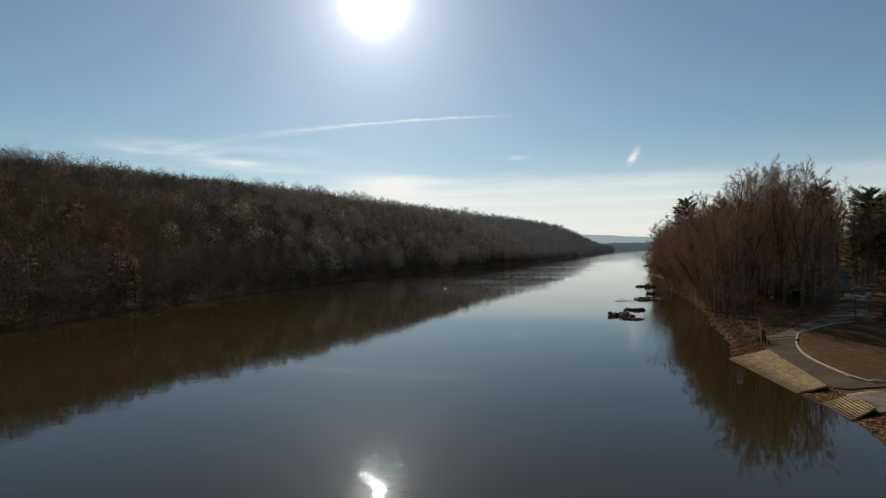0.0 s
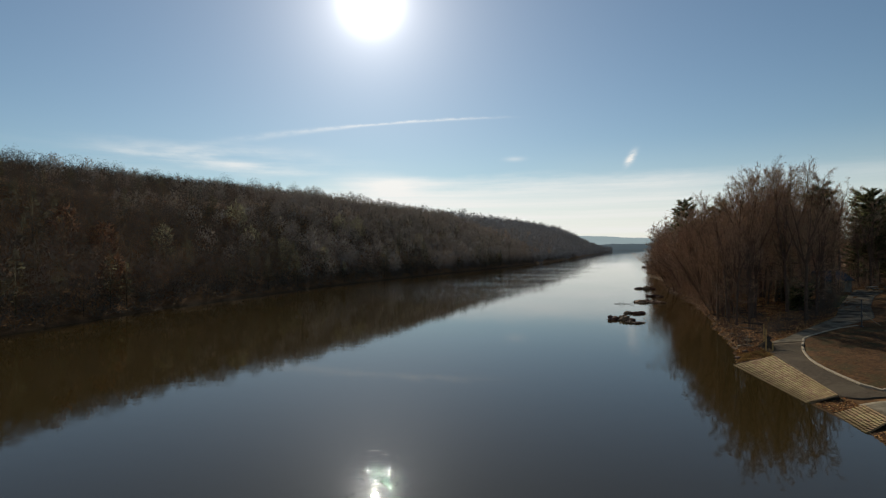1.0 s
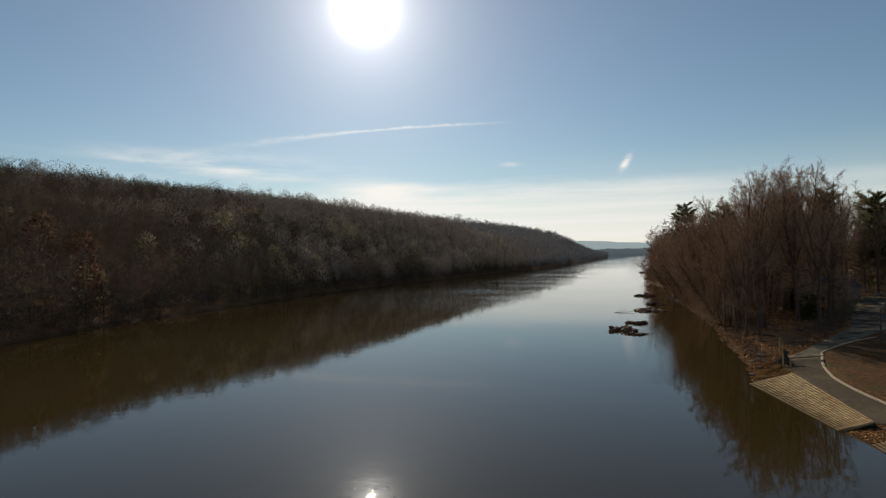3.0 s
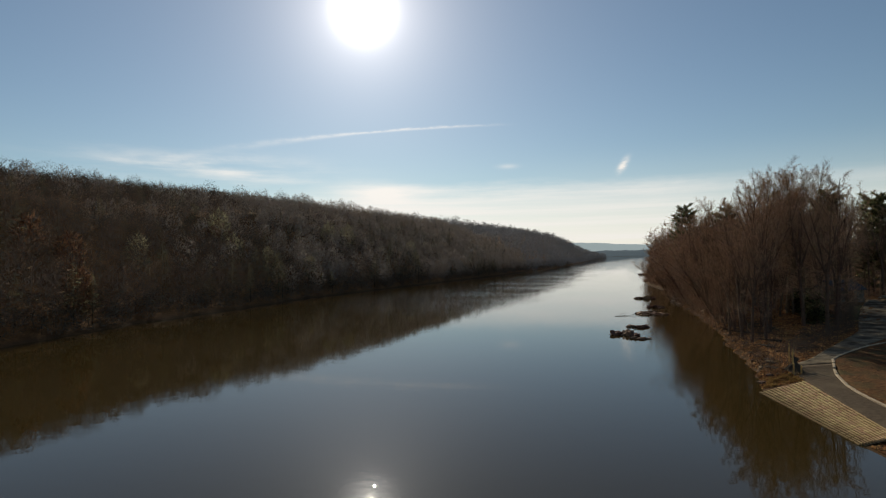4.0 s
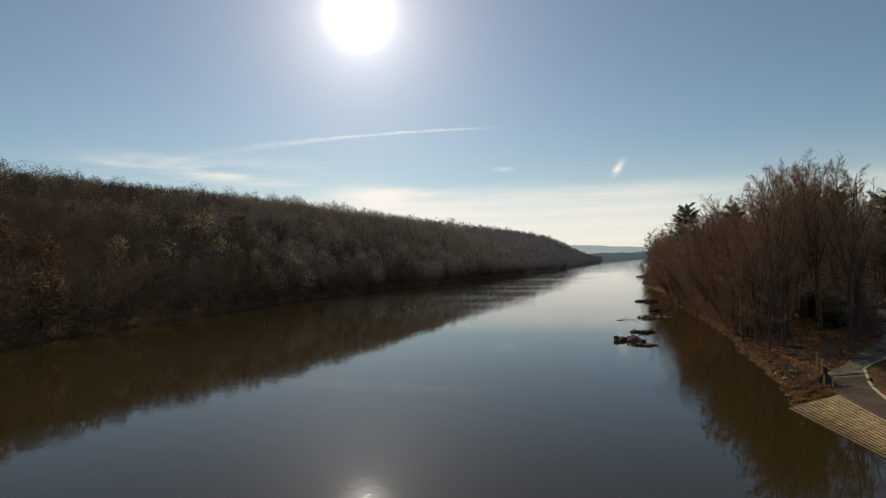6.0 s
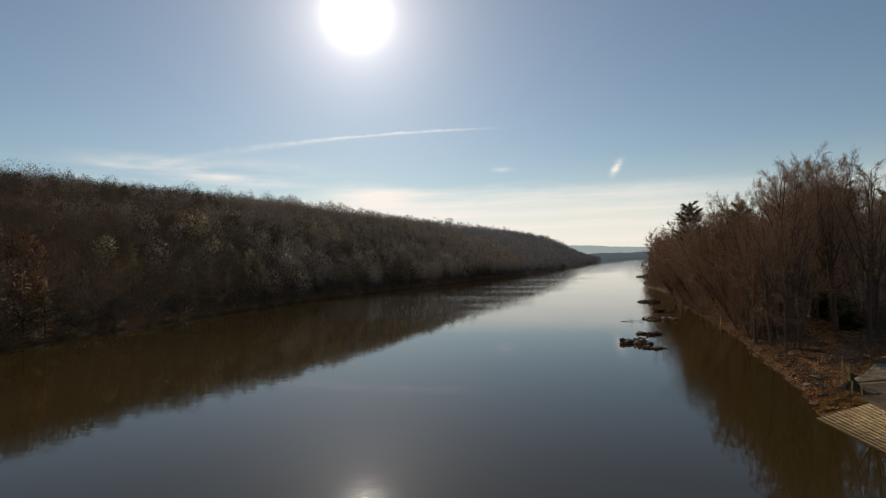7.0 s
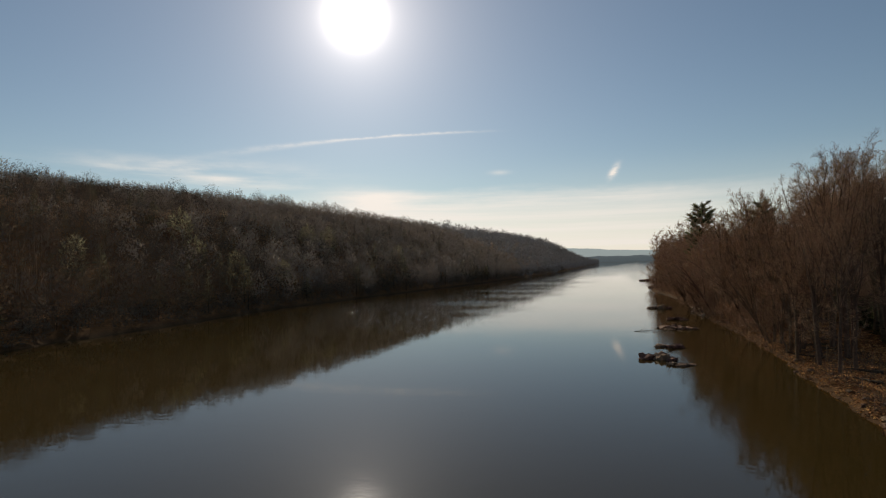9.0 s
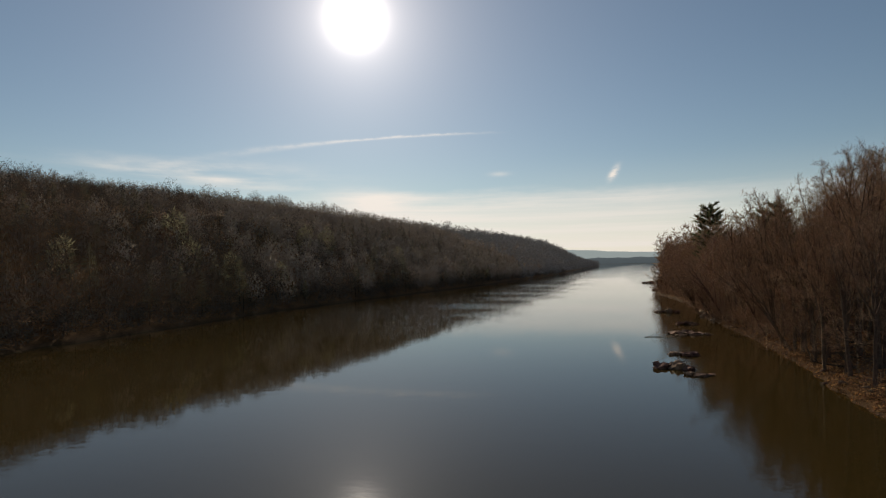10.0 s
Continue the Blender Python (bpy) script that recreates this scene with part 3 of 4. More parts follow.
for i, (x, y, s) in enumerate([(55.5, 92.5, 1.0), (53.2, 89.5, 0.75), (57, 97.5, 1.0), (59.5, 100.5, 0.9), (50.5, 85.0, 0.7), (50.6, 68.2, 0.52)]):
    stand([shrub], i, x, y, 70 * i, s)


# ---- woods too far off to count ----
def small_tree(seed, height, twigs, wide, low=0.12, plain=True):
    """Vertices and faces of a plain leafless tree seen from far away."""
    r = random.Random(seed)
    v, f = [], []
    tube(v, f, [Vector((0, 0, -0.5)), Vector((r.uniform(-.4, .4), r.uniform(-.4, .4), height * 0.92))], [height * 0.013, 0.03], 3)
    tips = []
    for i in range(16):
        k = low + (0.93 - low) * i / 16
        a = i * 2.4 + r.uniform(-.5, .5)
        p = Vector((0, 0, height * k))
        q = p + Vector((math.cos(a), math.sin(a), 0.4 + k)) * height * r.uniform(0.12, 0.22) * (1.2 - 0.7 * k)
        if plain:
            b = len(v)
            v.extend((p - Vector((0, 0, 0.006 * height)), p + Vector((0, 0, 0.006 * height)), q))
            f.append((b, b + 1, b + 2))
        else:
            tube(v, f, [p, q], [height * 0.004, 0.02], 3)
        tips.append((p, q))
    for _ in range(twigs):
        p, q = r.choice(tips)
        at = p.lerp(q, r.uniform(0.35, 1))
        w = Vector((r.gauss(0, 1), r.gauss(0, 1), r.gauss(0.6, 0.8))).normalized()
        side = w.cross(Vector((r.gauss(0, 1), r.gauss(0, 1), r.gauss(0, 1)))).normalized() * wide * r.uniform(0.6, 1.3)
        b = len(v)
        v.extend((at - side, at + side, at + w * r.uniform(0.9, 2.0) * height / 15))
        f.append((b, b + 1, b + 2))
    v = np.array([tuple(p) for p in v], np.float32)
    return v * (height / v[:, 2].max()), np.array(f, np.int32)


def canopy_tree(seed, height, sprays, wide, spread=0.27, rise=0.2, reach=0.0, dense=False):
    """A far tree as a thin stem in a loose round crown of twig sprays; a dense crown is closed all round."""
    r = random.Random(seed)
    reach = reach or height * 0.12
    v, f = [], []
    tube(v, f, [Vector((0, 0, -0.5)), Vector((0, 0, height * (0.5 if dense else 0.9)))], [height * 0.005, 0.02], 3)
    for _ in range(sprays):
        d = Vector((r.gauss(0, 1), r.gauss(0, 1), r.gauss(0, 1))).normalized() * (r.uniform(0.62, 1.0) if dense else r.uniform(0.35, 1.0) ** 0.5)
        at = Vector((d.x * spread * height, d.y * spread * height, height * (0.52 + d.z * 0.45)))
        if dense:
            # sprays lie along the crown's surface, leaning out
            out = Vector((d.x, d.y, d.z * 0.6 + 0.1)).normalized()
            w = Vector((r.gauss(0, .5), r.gauss(0, .5), rise + r.gauss(0, .5)))
            w = (w - out * w.dot(out) + out * r.uniform(0.1, 0.5)).normalized()
            side = w.cross(out).normalized() * wide * r.uniform(0.6, 1.4)
        else:
            w = (Vector((d.x, d.y, 0.5)) * 0.8 + Vector((r.gauss(0, .5), r.gauss(0, .5), r.gauss(rise, .5)))).normalized()
            side = w.cross(Vector((r.gauss(0, 1), r.gauss(0, 1), r.gauss(0, 1)))).normalized() * wide * r.uniform(0.6, 1.4)
        b = len(v)
        v.extend((at - side, at + side, at + w * r.uniform(0.5, 1.1) * reach))
        f.append((b, b + 1, b + 2))
    v = np.array([tuple(p) for p in v], np.float32)
    f = np.array(f, np.int32)
    return v * (height / v[:, 2].max()), f


def small_conifer(seed, height, sprays, wide):
    r = random.Random(seed)
    v, f = [], []
    tube(v, f, [Vector((0, 0, -0.5)), Vector((0, 0, height))], [height * 0.014, 0.03], 3)
    for _ in range(sprays):
        k = 0.15 + 0.85 * r.random() ** 0.8
        a = r.uniform(0, 6.283)
        reach = height * 0.2 * (1.04 - k) ** 0.8
        p = Vector((math.cos(a) * reach * 0.3, math.sin(a) * reach * 0.3, k * height))
        q = p + Vector((math.cos(a), math.sin(a), r.uniform(-0.35, 0.2))) * reach * r.uniform(0.6, 1.1)
        s = Vector((-math.sin(a), math.cos(a), r.uniform(-.6, .6))).normalized() * wide * r.uniform(0.7, 1.4)
        b = len(v)
        v.extend((p, q - s, q + s))
        f.append((b, b + 1, b + 2))
    return np.array([tuple(p) for p in v], np.float32), np.array(f, np.int32)


def woods(name, kinds, places, mat, label, seed, low=0.75, high=1.15, rounded=False):
    """Many far trees in one mesh."""
    r = np.random.RandomState(seed)
    vs, fs, ns, base = [], [], [], 0
    for k, (v, f) in enumerate(kinds):
        mine = np.array(places[k::len(kinds)])
        if not len(mine):
            continue
        n = len(mine)
        up = crown_normals(v)
        f = turned_out(v, f, up)
        a, s = r.uniform(0, 6.283, n)[:, None], r.uniform(low, high, n)[:, None]
        c, d = np.cos(a), np.sin(a)
        z = land(mine[:, 0], mine[:, 1])
        w, u = np.empty((n, len(v), 3), np.float32), np.empty((n, len(v), 3), np.float32)
        w[..., 0] = (v[:, 0] * c - v[:, 1] * d) * s + mine[:, :1]
        w[..., 1] = (v[:, 0] * d + v[:, 1] * c) * s + mine[:, 1:2]
        w[..., 2] = v[:, 2] * s + z[:, None]
        u[..., 0], u[..., 1], u[..., 2] = up[:, 0] * c - up[:, 1] * d, up[:, 0] * d + up[:, 1] * c, up[:, 2]
        vs.append(w.reshape(-1, 3))
        ns.append(u.reshape(-1, 3))
        fs.append((f[None] + (np.arange(n) * len(v))[:, None, None] + base).reshape(-1, 3))
        base += n * len(v)
    me = mesh_from(name, np.concatenate(vs), np.concatenate(fs))
    if rounded:
        me.normals_split_custom_set_from_vertices(np.concatenate(ns))
    return tagged(put(name, me, mat), label, "woods", kind="stuff")


def on_hill(x, y):
    dl = float(left_edge(y)) - x
    return 1.0 < dl < 145


hill_near = scatter(90000, 21, on_hill, -240, 60, 20, 420, 3.1)
hill_far = scatter(30000, 22, on_hill, -100, 500, 420, 1615, 6.2)
mix = random.Random(8)
kinds = {"bare": [], "conifer": [], "ridge": [], "grey": []}
for x, y in hill_near:
    k, d = mix.random(), float(left_edge(y)) - x
    dark = np.interp(d, [8, 45, 60], [0.42, 0.3, 0.0]) * (0.55 + 0.45 * float(ripple(x, y, 55.0)))
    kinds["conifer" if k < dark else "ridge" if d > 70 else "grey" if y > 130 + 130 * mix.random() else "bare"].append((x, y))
woods("hillside_woods", [canopy_tree(40 + i, 8.4 + 0.4 * i, 560, 0.075, 0.31, 0.7, 0.6, True) for i in range(6)], kinds["bare"], HILLTWIG, "dense leafless brown woods covering the steep hillside", 1, 0.8, 1.12, True)
woods("hazed_woods", [canopy_tree(46 + i, 9 + 0.4 * i, 300, 0.15, 0.31, 0.7, 0.9, True) for i in range(4)], kinds["grey"], MIDHAZETWIG, "leafless woods further along the hillside, paled for haze", 13, 0.75, 1.1, True)
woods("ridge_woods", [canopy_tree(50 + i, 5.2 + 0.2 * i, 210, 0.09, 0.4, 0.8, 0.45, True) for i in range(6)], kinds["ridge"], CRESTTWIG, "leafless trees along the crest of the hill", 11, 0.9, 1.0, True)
crest = [(x, y) for x, y in kinds["ridge"] if 84 < float(left_edge(y)) - x < 125 and ripple(x, y, 31.0) > 0.1]
woods("crest_saplings", [small_tree(56 + i, 6.4 + 0.3 * i, 60, 0.04, 0.35) for i in range(4)], crest, BARK, "slender leafless trees standing up along the crest", 17, 0.82, 1.1)
woods("hillside_conifers", [small_conifer(60 + i, 8.5 + 0.7 * i, 190, 0.2) for i in range(4)], kinds["conifer"], HILLNEEDLE, "dark green hemlocks among the hillside woods", 2, 0.6, 1.1, True)


def late_tree(name, places, mat, label, seed, tall):
    """Single trees with late leaves or sunlit tops in their crown colour, each a thing of its own."""
    v, f = canopy_tree(seed, tall, 420, 0.13, 0.24)
    stem = mesh_from("trunk", v[:6], f[:6])
    crown = crown_mesh("crown", v[6:], f[6:] - 6)
    root = tree_thing(name, (stem, crown), BARK, mat, label, "tree", name + " on the hillside")
    for i, (x, y, s) in enumerate(places):
        stand([root], i, x, y, 47 * i, s)


# tree tops that catch the sun, put in as pale leaf colour
late_tree("birch_tree", [(-63.3, 133.8, 0.9), (-61.1, 173.2, 1.2), (-54.2, 166.5, 1.0), (-45.9, 170.4, 0.85), (-37.2, 182.1, 0.8), (-39.3, 221.8, 1.1), (-33.1, 226.5, 1.15), (-10.4, 262.2, 0.9)], OLIVE, "single tree with sunlit yellow-green put into its leaf colour", 81, 11)
late_tree("rusty_oak", [(-64.7, 113.7, 1.0), (-56.2, 102.7, 0.85), (-71.9, 113.3, 1.0), (-60.7, 167.6, 0.9)], RUST, "single oak still holding rusty red-brown leaves", 71, 11)
woods("far_hillside_woods", [canopy_tree(90 + i, 10 + i % 4, 85, 0.38, 0.32, 0.7, 1.4, True) for i in range(4)], hill_far, HAZETWIG, "leafless woods on the far end of the hillside, greyed for haze", 5, rounded=True)
bank_far = scatter(26000, 23, lambda x, y: 1.0 < x - float(right_edge(y)) < (85 if y < 160 else 48) and not in_clearing(x, y) and (y > 138 or x - float(right_edge(y)) > 42), 50, 320, 57, 520, 3.9)
woods("far_bank_woods", [small_tree(100 + i, 16 + i, 220, 0.085, 0.1, False) for i in range(5)], bank_far, TWIG, "leafless woods continuing along the low bank", 6, 0.88, 1.12)
edge = scatter(30000, 24, lambda x, y: np.interp(y, [128, 150, 165], [0.2, 1.0, 3.4]) < x - float(right_edge(y)) < 10, 44, 200, 128, 330, 2.6)
woods("water_edge_woods", [canopy_tree(108 + i, 12.5 + 0.9 * i, 300, 0.06, 0.26, 0.2, 1.5) for i in range(4)], edge, TWIG, "dense leafless trees leaning over the far water's edge", 18, 0.85, 1.1)
edge = scatter(9000, 25, lambda x, y: 0.3 < x - float(right_edge(y)) < 4, 36, 70, 92, 128, 2.4)
woods("overhanging_saplings", [canopy_tree(112 + i, 7.5 + 0.9 * i, 420, 0.022, 0.3, 0.2, 1.3) for i in range(4)], edge, TWIG, "slender leafless saplings hanging over the water", 19, 0.85, 1.1)
brush = [small_tree(120 + i, 2.6 + 1.0 * i, 150, 0.016, 0.05) for i in range(4)]
woods("bank_brush", brush, scatter(14000, 31, lambda x, y: wood_ok(x, y) and y > 98 and 0.8 < x - float(right_edge(y)) < 40, 26, 110, 62, 175, 2.0), TWIG, "tangled leafless undergrowth beneath the bank trees", 7)
brush = [canopy_tree(130 + i, 3 + i, 80, 0.07, 0.4, 0.5, 0.55, True) for i in range(3)]
woods("hillside_brush", brush, scatter(40000, 32, lambda x, y: 3 < float(left_edge(y)) - x < 125, -240, 60, 40, 400, 3.7), HILLTWIG, "tangled leafless undergrowth beneath the hillside trees", 8, rounded=True)
brush = [canopy_tree(140 + i, 2.2 + 0.8 * i, 70, 0.07, 0.5, 0.1, 0.8) for i in range(3)]
woods("shore_brush", brush, scatter(60000, 33, lambda x, y: -0.4 < float(left_edge(y)) - x < 9, -90, 200, 30, 600, 1.5), FOOTTWIG, "brown tangled brush along the foot of the hill", 9)

brush = [canopy_tree(150 + i, 2.8 + 1.2 * i, 210, 0.022, 0.5) for i in range(3)]
woods("overhanging_brush", brush, scatter(30000, 34, lambda x, y: np.interp(y, [88, 148, 160], [-0.9, -0.9, -0.6]) < x - float(right_edge(y)) < 2.6, 34, 160, 88, 380, 1.5), TWIG, "leafless brush overhanging the water's edge", 10)
brush = [canopy_tree(155 + i, 3.0 + i, 180, 0.022, 0.45) for i in range(3)]
woods("bank_edge_brush", brush, scatter(30000, 37, lambda x, y: np.interp(y, [104, 148, 160], [-1.0, -1.0, -0.7]) < x - float(right_edge(y)) < 2.2, 44, 160, 104, 380, 1.6), TWIG, "leafless brush hiding the far water's edge", 15)
brush = [canopy_tree(165 + i, 1.2 + 0.6 * i, 200, 0.018, 0.5) for i in range(3)]
# brush coloured dark to stand for the shaded strip beside the pavement
woods("verge_brush", brush, scatter(9000, 38, lambda x, y: 0.4 < np.interp(y, [60.2, 63, 68.5, 76.8, 86.6, 98.5], [31, 34.9, 40.9, 49.8, 57.2, 66.7]) - x < 3.4, 28, 66, 61.5, 98, 1.0), SHORETWIG, "tangled brush along the pavement's edge, darkened for the shade there", 16)
woods("clearing_brush", brush, scatter(4000, 35, lambda x, y: x > 60, 60, 125, 114.5, 119, 1.5), TWIG, "leafless brush behind the cabin", 12)


brush = [canopy_tree(160 + i, 6 + 1.5 * i, 60, 0.4, 0.45, 0.0, 1.6) for i in range(2)]
woods("far_shore_brush", brush, scatter(30000, 36, lambda x, y: -1.5 < float(left_edge(y)) - x < 9, 60, 490, 300, 1612, 4.0), HAZETWIG, "brush along the far foot of the hill", 14)


brush = [canopy_tree(170 + i, 0.6 + 0.55 * i, 130, 0.016, 0.6) for i in range(3)]
woods("bank_weeds", brush, scatter(3000, 39, lambda x, y: 0.4 < x - float(right_edge(y)) < 5.5 and not in_clearing(x, y) and ripple(x, y, 6.0) > -0.1, 26, 42, 58, 88, 0.8), SHORETWIG, "dark dead weeds on the eroded bank", 17)


# ---- the landing ----
def curve_points(pts, n):
    """n points evenly along a polyline."""
    p = np.array(pts, float)
    d = np.r_[0, np.cumsum(np.hypot(*np.diff(p[:, :2], axis=0).T))]
    s = np.linspace(0, d[-1], n)
    return np.stack([np.interp(s, d, p[:, k]) for k in range(p.shape[1])], -1)


def strip(name, left, right, mat, lift, label, category, n=60, across=12, skirt=0.25):
    """A paved or planted sheet between two lines, draped over the ground."""
    a, b = curve_points(left, n), curve_points(right, n)
    k = np.linspace(0, 1, across)[None, :, None]
    p = a[:, None] * (1 - k) + b[:, None] * k
    z = land(p[..., 0], p[..., 1]) + lift
    g = np.concatenate([p, z[..., None]], -1)
    low = lambda e: np.concatenate([e[..., :2], e[..., 2:] - skirt], -1)
    g = np.concatenate([low(g[:, :1]), g, low(g[:, -1:])], 1)
    g = np.concatenate([low(g[:1]), g, low(g[-1:])], 0)
    m, w = g.shape[:2]
    i = (np.arange(m - 1)[:, None] * w + np.arange(w - 1)).ravel()
    return tagged(put(name, mesh_from(name, g.reshape(-1, 3), np.stack([i, i + 1, i + w + 1, i + w], -1)), mat), label, category, kind="structure")


CURB_LINE = [(46.5, 68.6), (42.9, 66.9), (38.5, 63.8), (36.2, 62.0), (35.1, 60.3), (33.7, 58.3), (32.6, 56.3), (31.5, 54.0), (30.7, 51.8), (30.1, 49.4), (29.7, 47.2), (29.3, 44.9), (29.3, 43.6), (30.2, 43.0), (34, 42.6), (42, 42)]
strip("road", [(30.9, 60.2), (34.9, 63), (40.9, 68.5), (49.8, 76.8), (57.2, 86.6), (66.7, 98.5), (78, 112)], [(35.3, 60.2), (42.5, 67.2), (53, 74.5), (61.5, 86.3), (71, 98), (83, 111)], GRAVEL, 0.05, "pale worn pavement curving back into the woods", "road", 70, 16)
strip("path", [(30.6, 60.2), (30.0, 56.2), (28.3, 50), (26.6, 43.6), (27.2, 42.3), (29.8, 42.2), (42, 41.0)], [(35.3, 60.2), (32.5, 56.3), (30.6, 51.8), (29.2, 45), (29.1, 43.5), (30.2, 42.85), (42, 41.85)], ASPHALT, 0.07, "dark asphalt lane along the top of the landing", "path", 60, 12)
strip("pavement", [(26.5, 41.6), (26.3, 39.5), (25.7, 37.7)], [(42, 41.0), (42, 39), (42, 34)], APRON, 0.055, "pale concrete apron above the smaller landing mat", "pavement", 12, 24)
strip("lawn", [(36.0, 61.3), (35.2, 60.3), (32.75, 56.3), (30.85, 51.8), (29.85, 47.2), (29.45, 44.9), (29.5, 43.6)], [(38.5, 64), (43, 67.2), (48, 69.5), (56, 72), (64, 66), (62, 50), (44, 42.3)], LAWN, 0.12, "dry brown autumn lawn behind a pale kerb", "lawn", 60, 30)


GRASS = material("dull_green_grass", (0.06, 0.07, 0.026), (0.13, 0.135, 0.055), 2.5, 0.95, 1.0, 14, (0.11, 0.07, 0.03), 0.5)
strip("lawn_verge", [(55.4, 86.0), (60.4, 92.5), (65.2, 98.6), (70.0, 104.4)], [(56.9, 86.3), (62.0, 92.7), (66.6, 98.5), (71.6, 104.4)], GRASS, 0.07, "dull green grass verge beside the pavement", "verge", 30, 6)


def box_mesh(name, sx, sy, sz, bevel=0.02):
    """A box standing on its base, with bevelled edges."""
    bm = bmesh.new()
    bmesh.ops.create_cube(bm, size=1)
    for v in bm.verts:
        v.co = Vector((v.co.x * sx, v.co.y * sy, (v.co.z + 0.5) * sz))
    if bevel:
        bmesh.ops.bevel(bm, geom=bm.edges[:], offset=bevel, segments=1, affect="EDGES")
    me = bpy.data.meshes.new(name)
    bm.to_mesh(me)
    bm.free()
    return me


def kerb():
    root = tagged(new("kerb"), "pale concrete kerb sweeping round the lawn", "kerb", kind="structure")
    pts = curve_points(CURB_LINE, 26)
    for a, b in zip(pts[:-1], pts[1:]):
        d = b - a
        n = math.hypot(*d)
        mid = (a + b) / 2
        me = box_mesh("kerb_stone", n - 0.015, 0.2, 0.4, 0.03)
        ob = put("kerb_stone", me, CURB, root)
        ob.matrix_basis = pose(mid[0], mid[1], float(land(*mid)) - 0.22, 0, 0, math.degrees(math.atan2(d[1], d[0])))


def landing_mat(name, a, b, d, c, rows, cols, label):
    """A mat of concrete blocks on the sloping bank, between the water's edge a-d and the top b-c."""
    root = tagged(new(name), label, "landing mat")
    a, b, c, d = (np.array(p, float) for p in (a, b, c, d))
    def at(u, v):
        return (a * (1 - u) + b * u) * (1 - v) + (d * (1 - u) + c * u) * v
    n, m = 8, 12
    bed = [at(-0.25 + 1.27 * i / n, -0.01 + 1.02 * j / m) - (0, 0, 0.03) for i in range(n + 1) for j in range(m + 1)]
    bed += [p - np.array((0, 0, 0.2)) for p in bed]
    k = (n + 1) * (m + 1)
    f = []
    for i in range(n):
        for j in range(m):
            q = i * (m + 1) + j
            f += [(q, q + 1, q + m + 2, q + m + 1), (q + k + m + 1, q + k + m + 2, q + k + 1, q + k)]
    put("bed", mesh_from("bed", bed, f), BED, root, "dark gravel bed under the blocks")
    wide = np.linalg.norm(b - a) / rows
    long = np.linalg.norm(d - a) / cols
    me = box_mesh("concrete_block", 1, 1, 1, 0.0)
    for v in me.vertices:
        if v.co.z > 0.5:
            v.co.x *= 0.82
            v.co.y *= 0.975
    me.materials.append(CONCRETE)
    r = random.Random(rows * 7)
    for i in range(-1, rows):
        for j in range(cols):
            u, v = (i + 0.5) / rows, (j + 0.5) / cols
            p = at(u, v)
            ex, ey = at(u + 0.01, v) - at(u - 0.01, v), at(u, v + 0.01) - at(u, v - 0.01)
            wide, long = np.linalg.norm(ex) * 50 / rows, np.linalg.norm(ey) * 50 / cols
            ex, ey = Vector(ex).normalized(), Vector(ey).normalized()
            ez = ex.cross(ey)
            if ez.z < 0:
                ez = -ez
            m4 = Matrix((ex * wide * 0.68, ey * long * r.uniform(0.9, 0.95), ez * 0.11)).transposed().to_4x4()
            m4.translation = Vector(p) + ez * (-0.03 + r.uniform(-0.018, 0.012))
            ob = new("concrete_block", me)
            ob.parent = root
            ob.matrix_basis = m4


BED = material("gravel_bed", (0.05, 0.04, 0.028), (0.11, 0.085, 0.055), 6, 0.95, 0.6, 30)
kerb()
landing_mat("landing_mat", (26.1, 55.5, 0.02), (29.75, 56.0, 0.68), (24.6, 43.5, 0.02), (26.3, 43.1, 0.62), 12, 23, "large pale concrete block mat sloping into the river")
landing_mat("small_landing_mat", (24.75, 41.1, 0.02), (26.3, 40.8, 0.6), (24.0, 37.5, 0.02), (25.6, 37.9, 0.6), 8, 8, "smaller pale concrete block mat beside the larger one")


def rock_mesh(seed, sx, sy, sz, rough=0.25, ledge=False):
    """A weathered stone with broken faces; a ledge is flat-topped and ragged in plan."""
    bm = bmesh.new()
    bmesh.ops.create_icosphere(bm, subdivisions=3 if ledge else 2, radius=1)
    for v in bm.verts:
        p = v.co.copy()
        k = 1 + rough * noise.noise(p * 1.3 + Vector((seed * 3.1, 0, 0))) * 2 + 0.7 * rough * noise.noise(p * 3.7 + Vector((0, seed, 0)))
        z = max(p.z, -0.5) * k
        if ledge:
            z = min(z, 0.5 + 0.5 * noise.noise(Vector((p.x * 2.1 + seed, p.y * 2.1, 0.5)))) + 0.12 * noise.cell(Vector((p.x * 3 + seed, p.y * 3, 0)))
            k *= 1 + 0.35 * noise.noise(Vector((p.x * 2.6, p.y * 2.6, seed * 1.7)))
        v.co = Vector((p.x * sx * k, p.y * sy * k, z * sz))
    me = bpy.data.meshes.new("rock")
    bm.to_mesh(me)
    bm.free()
    return me


def rock(name, seed, x, y, z, sx, sy, sz, turn, mat, label, group, ledge=False):
    ob = put(name, rock_mesh(seed, sx, sy, sz, 0.3, ledge), mat)
    ob.matrix_basis = pose(x, y, z, 0, 0, turn)
    return tagged(ob, label, "rock", group)


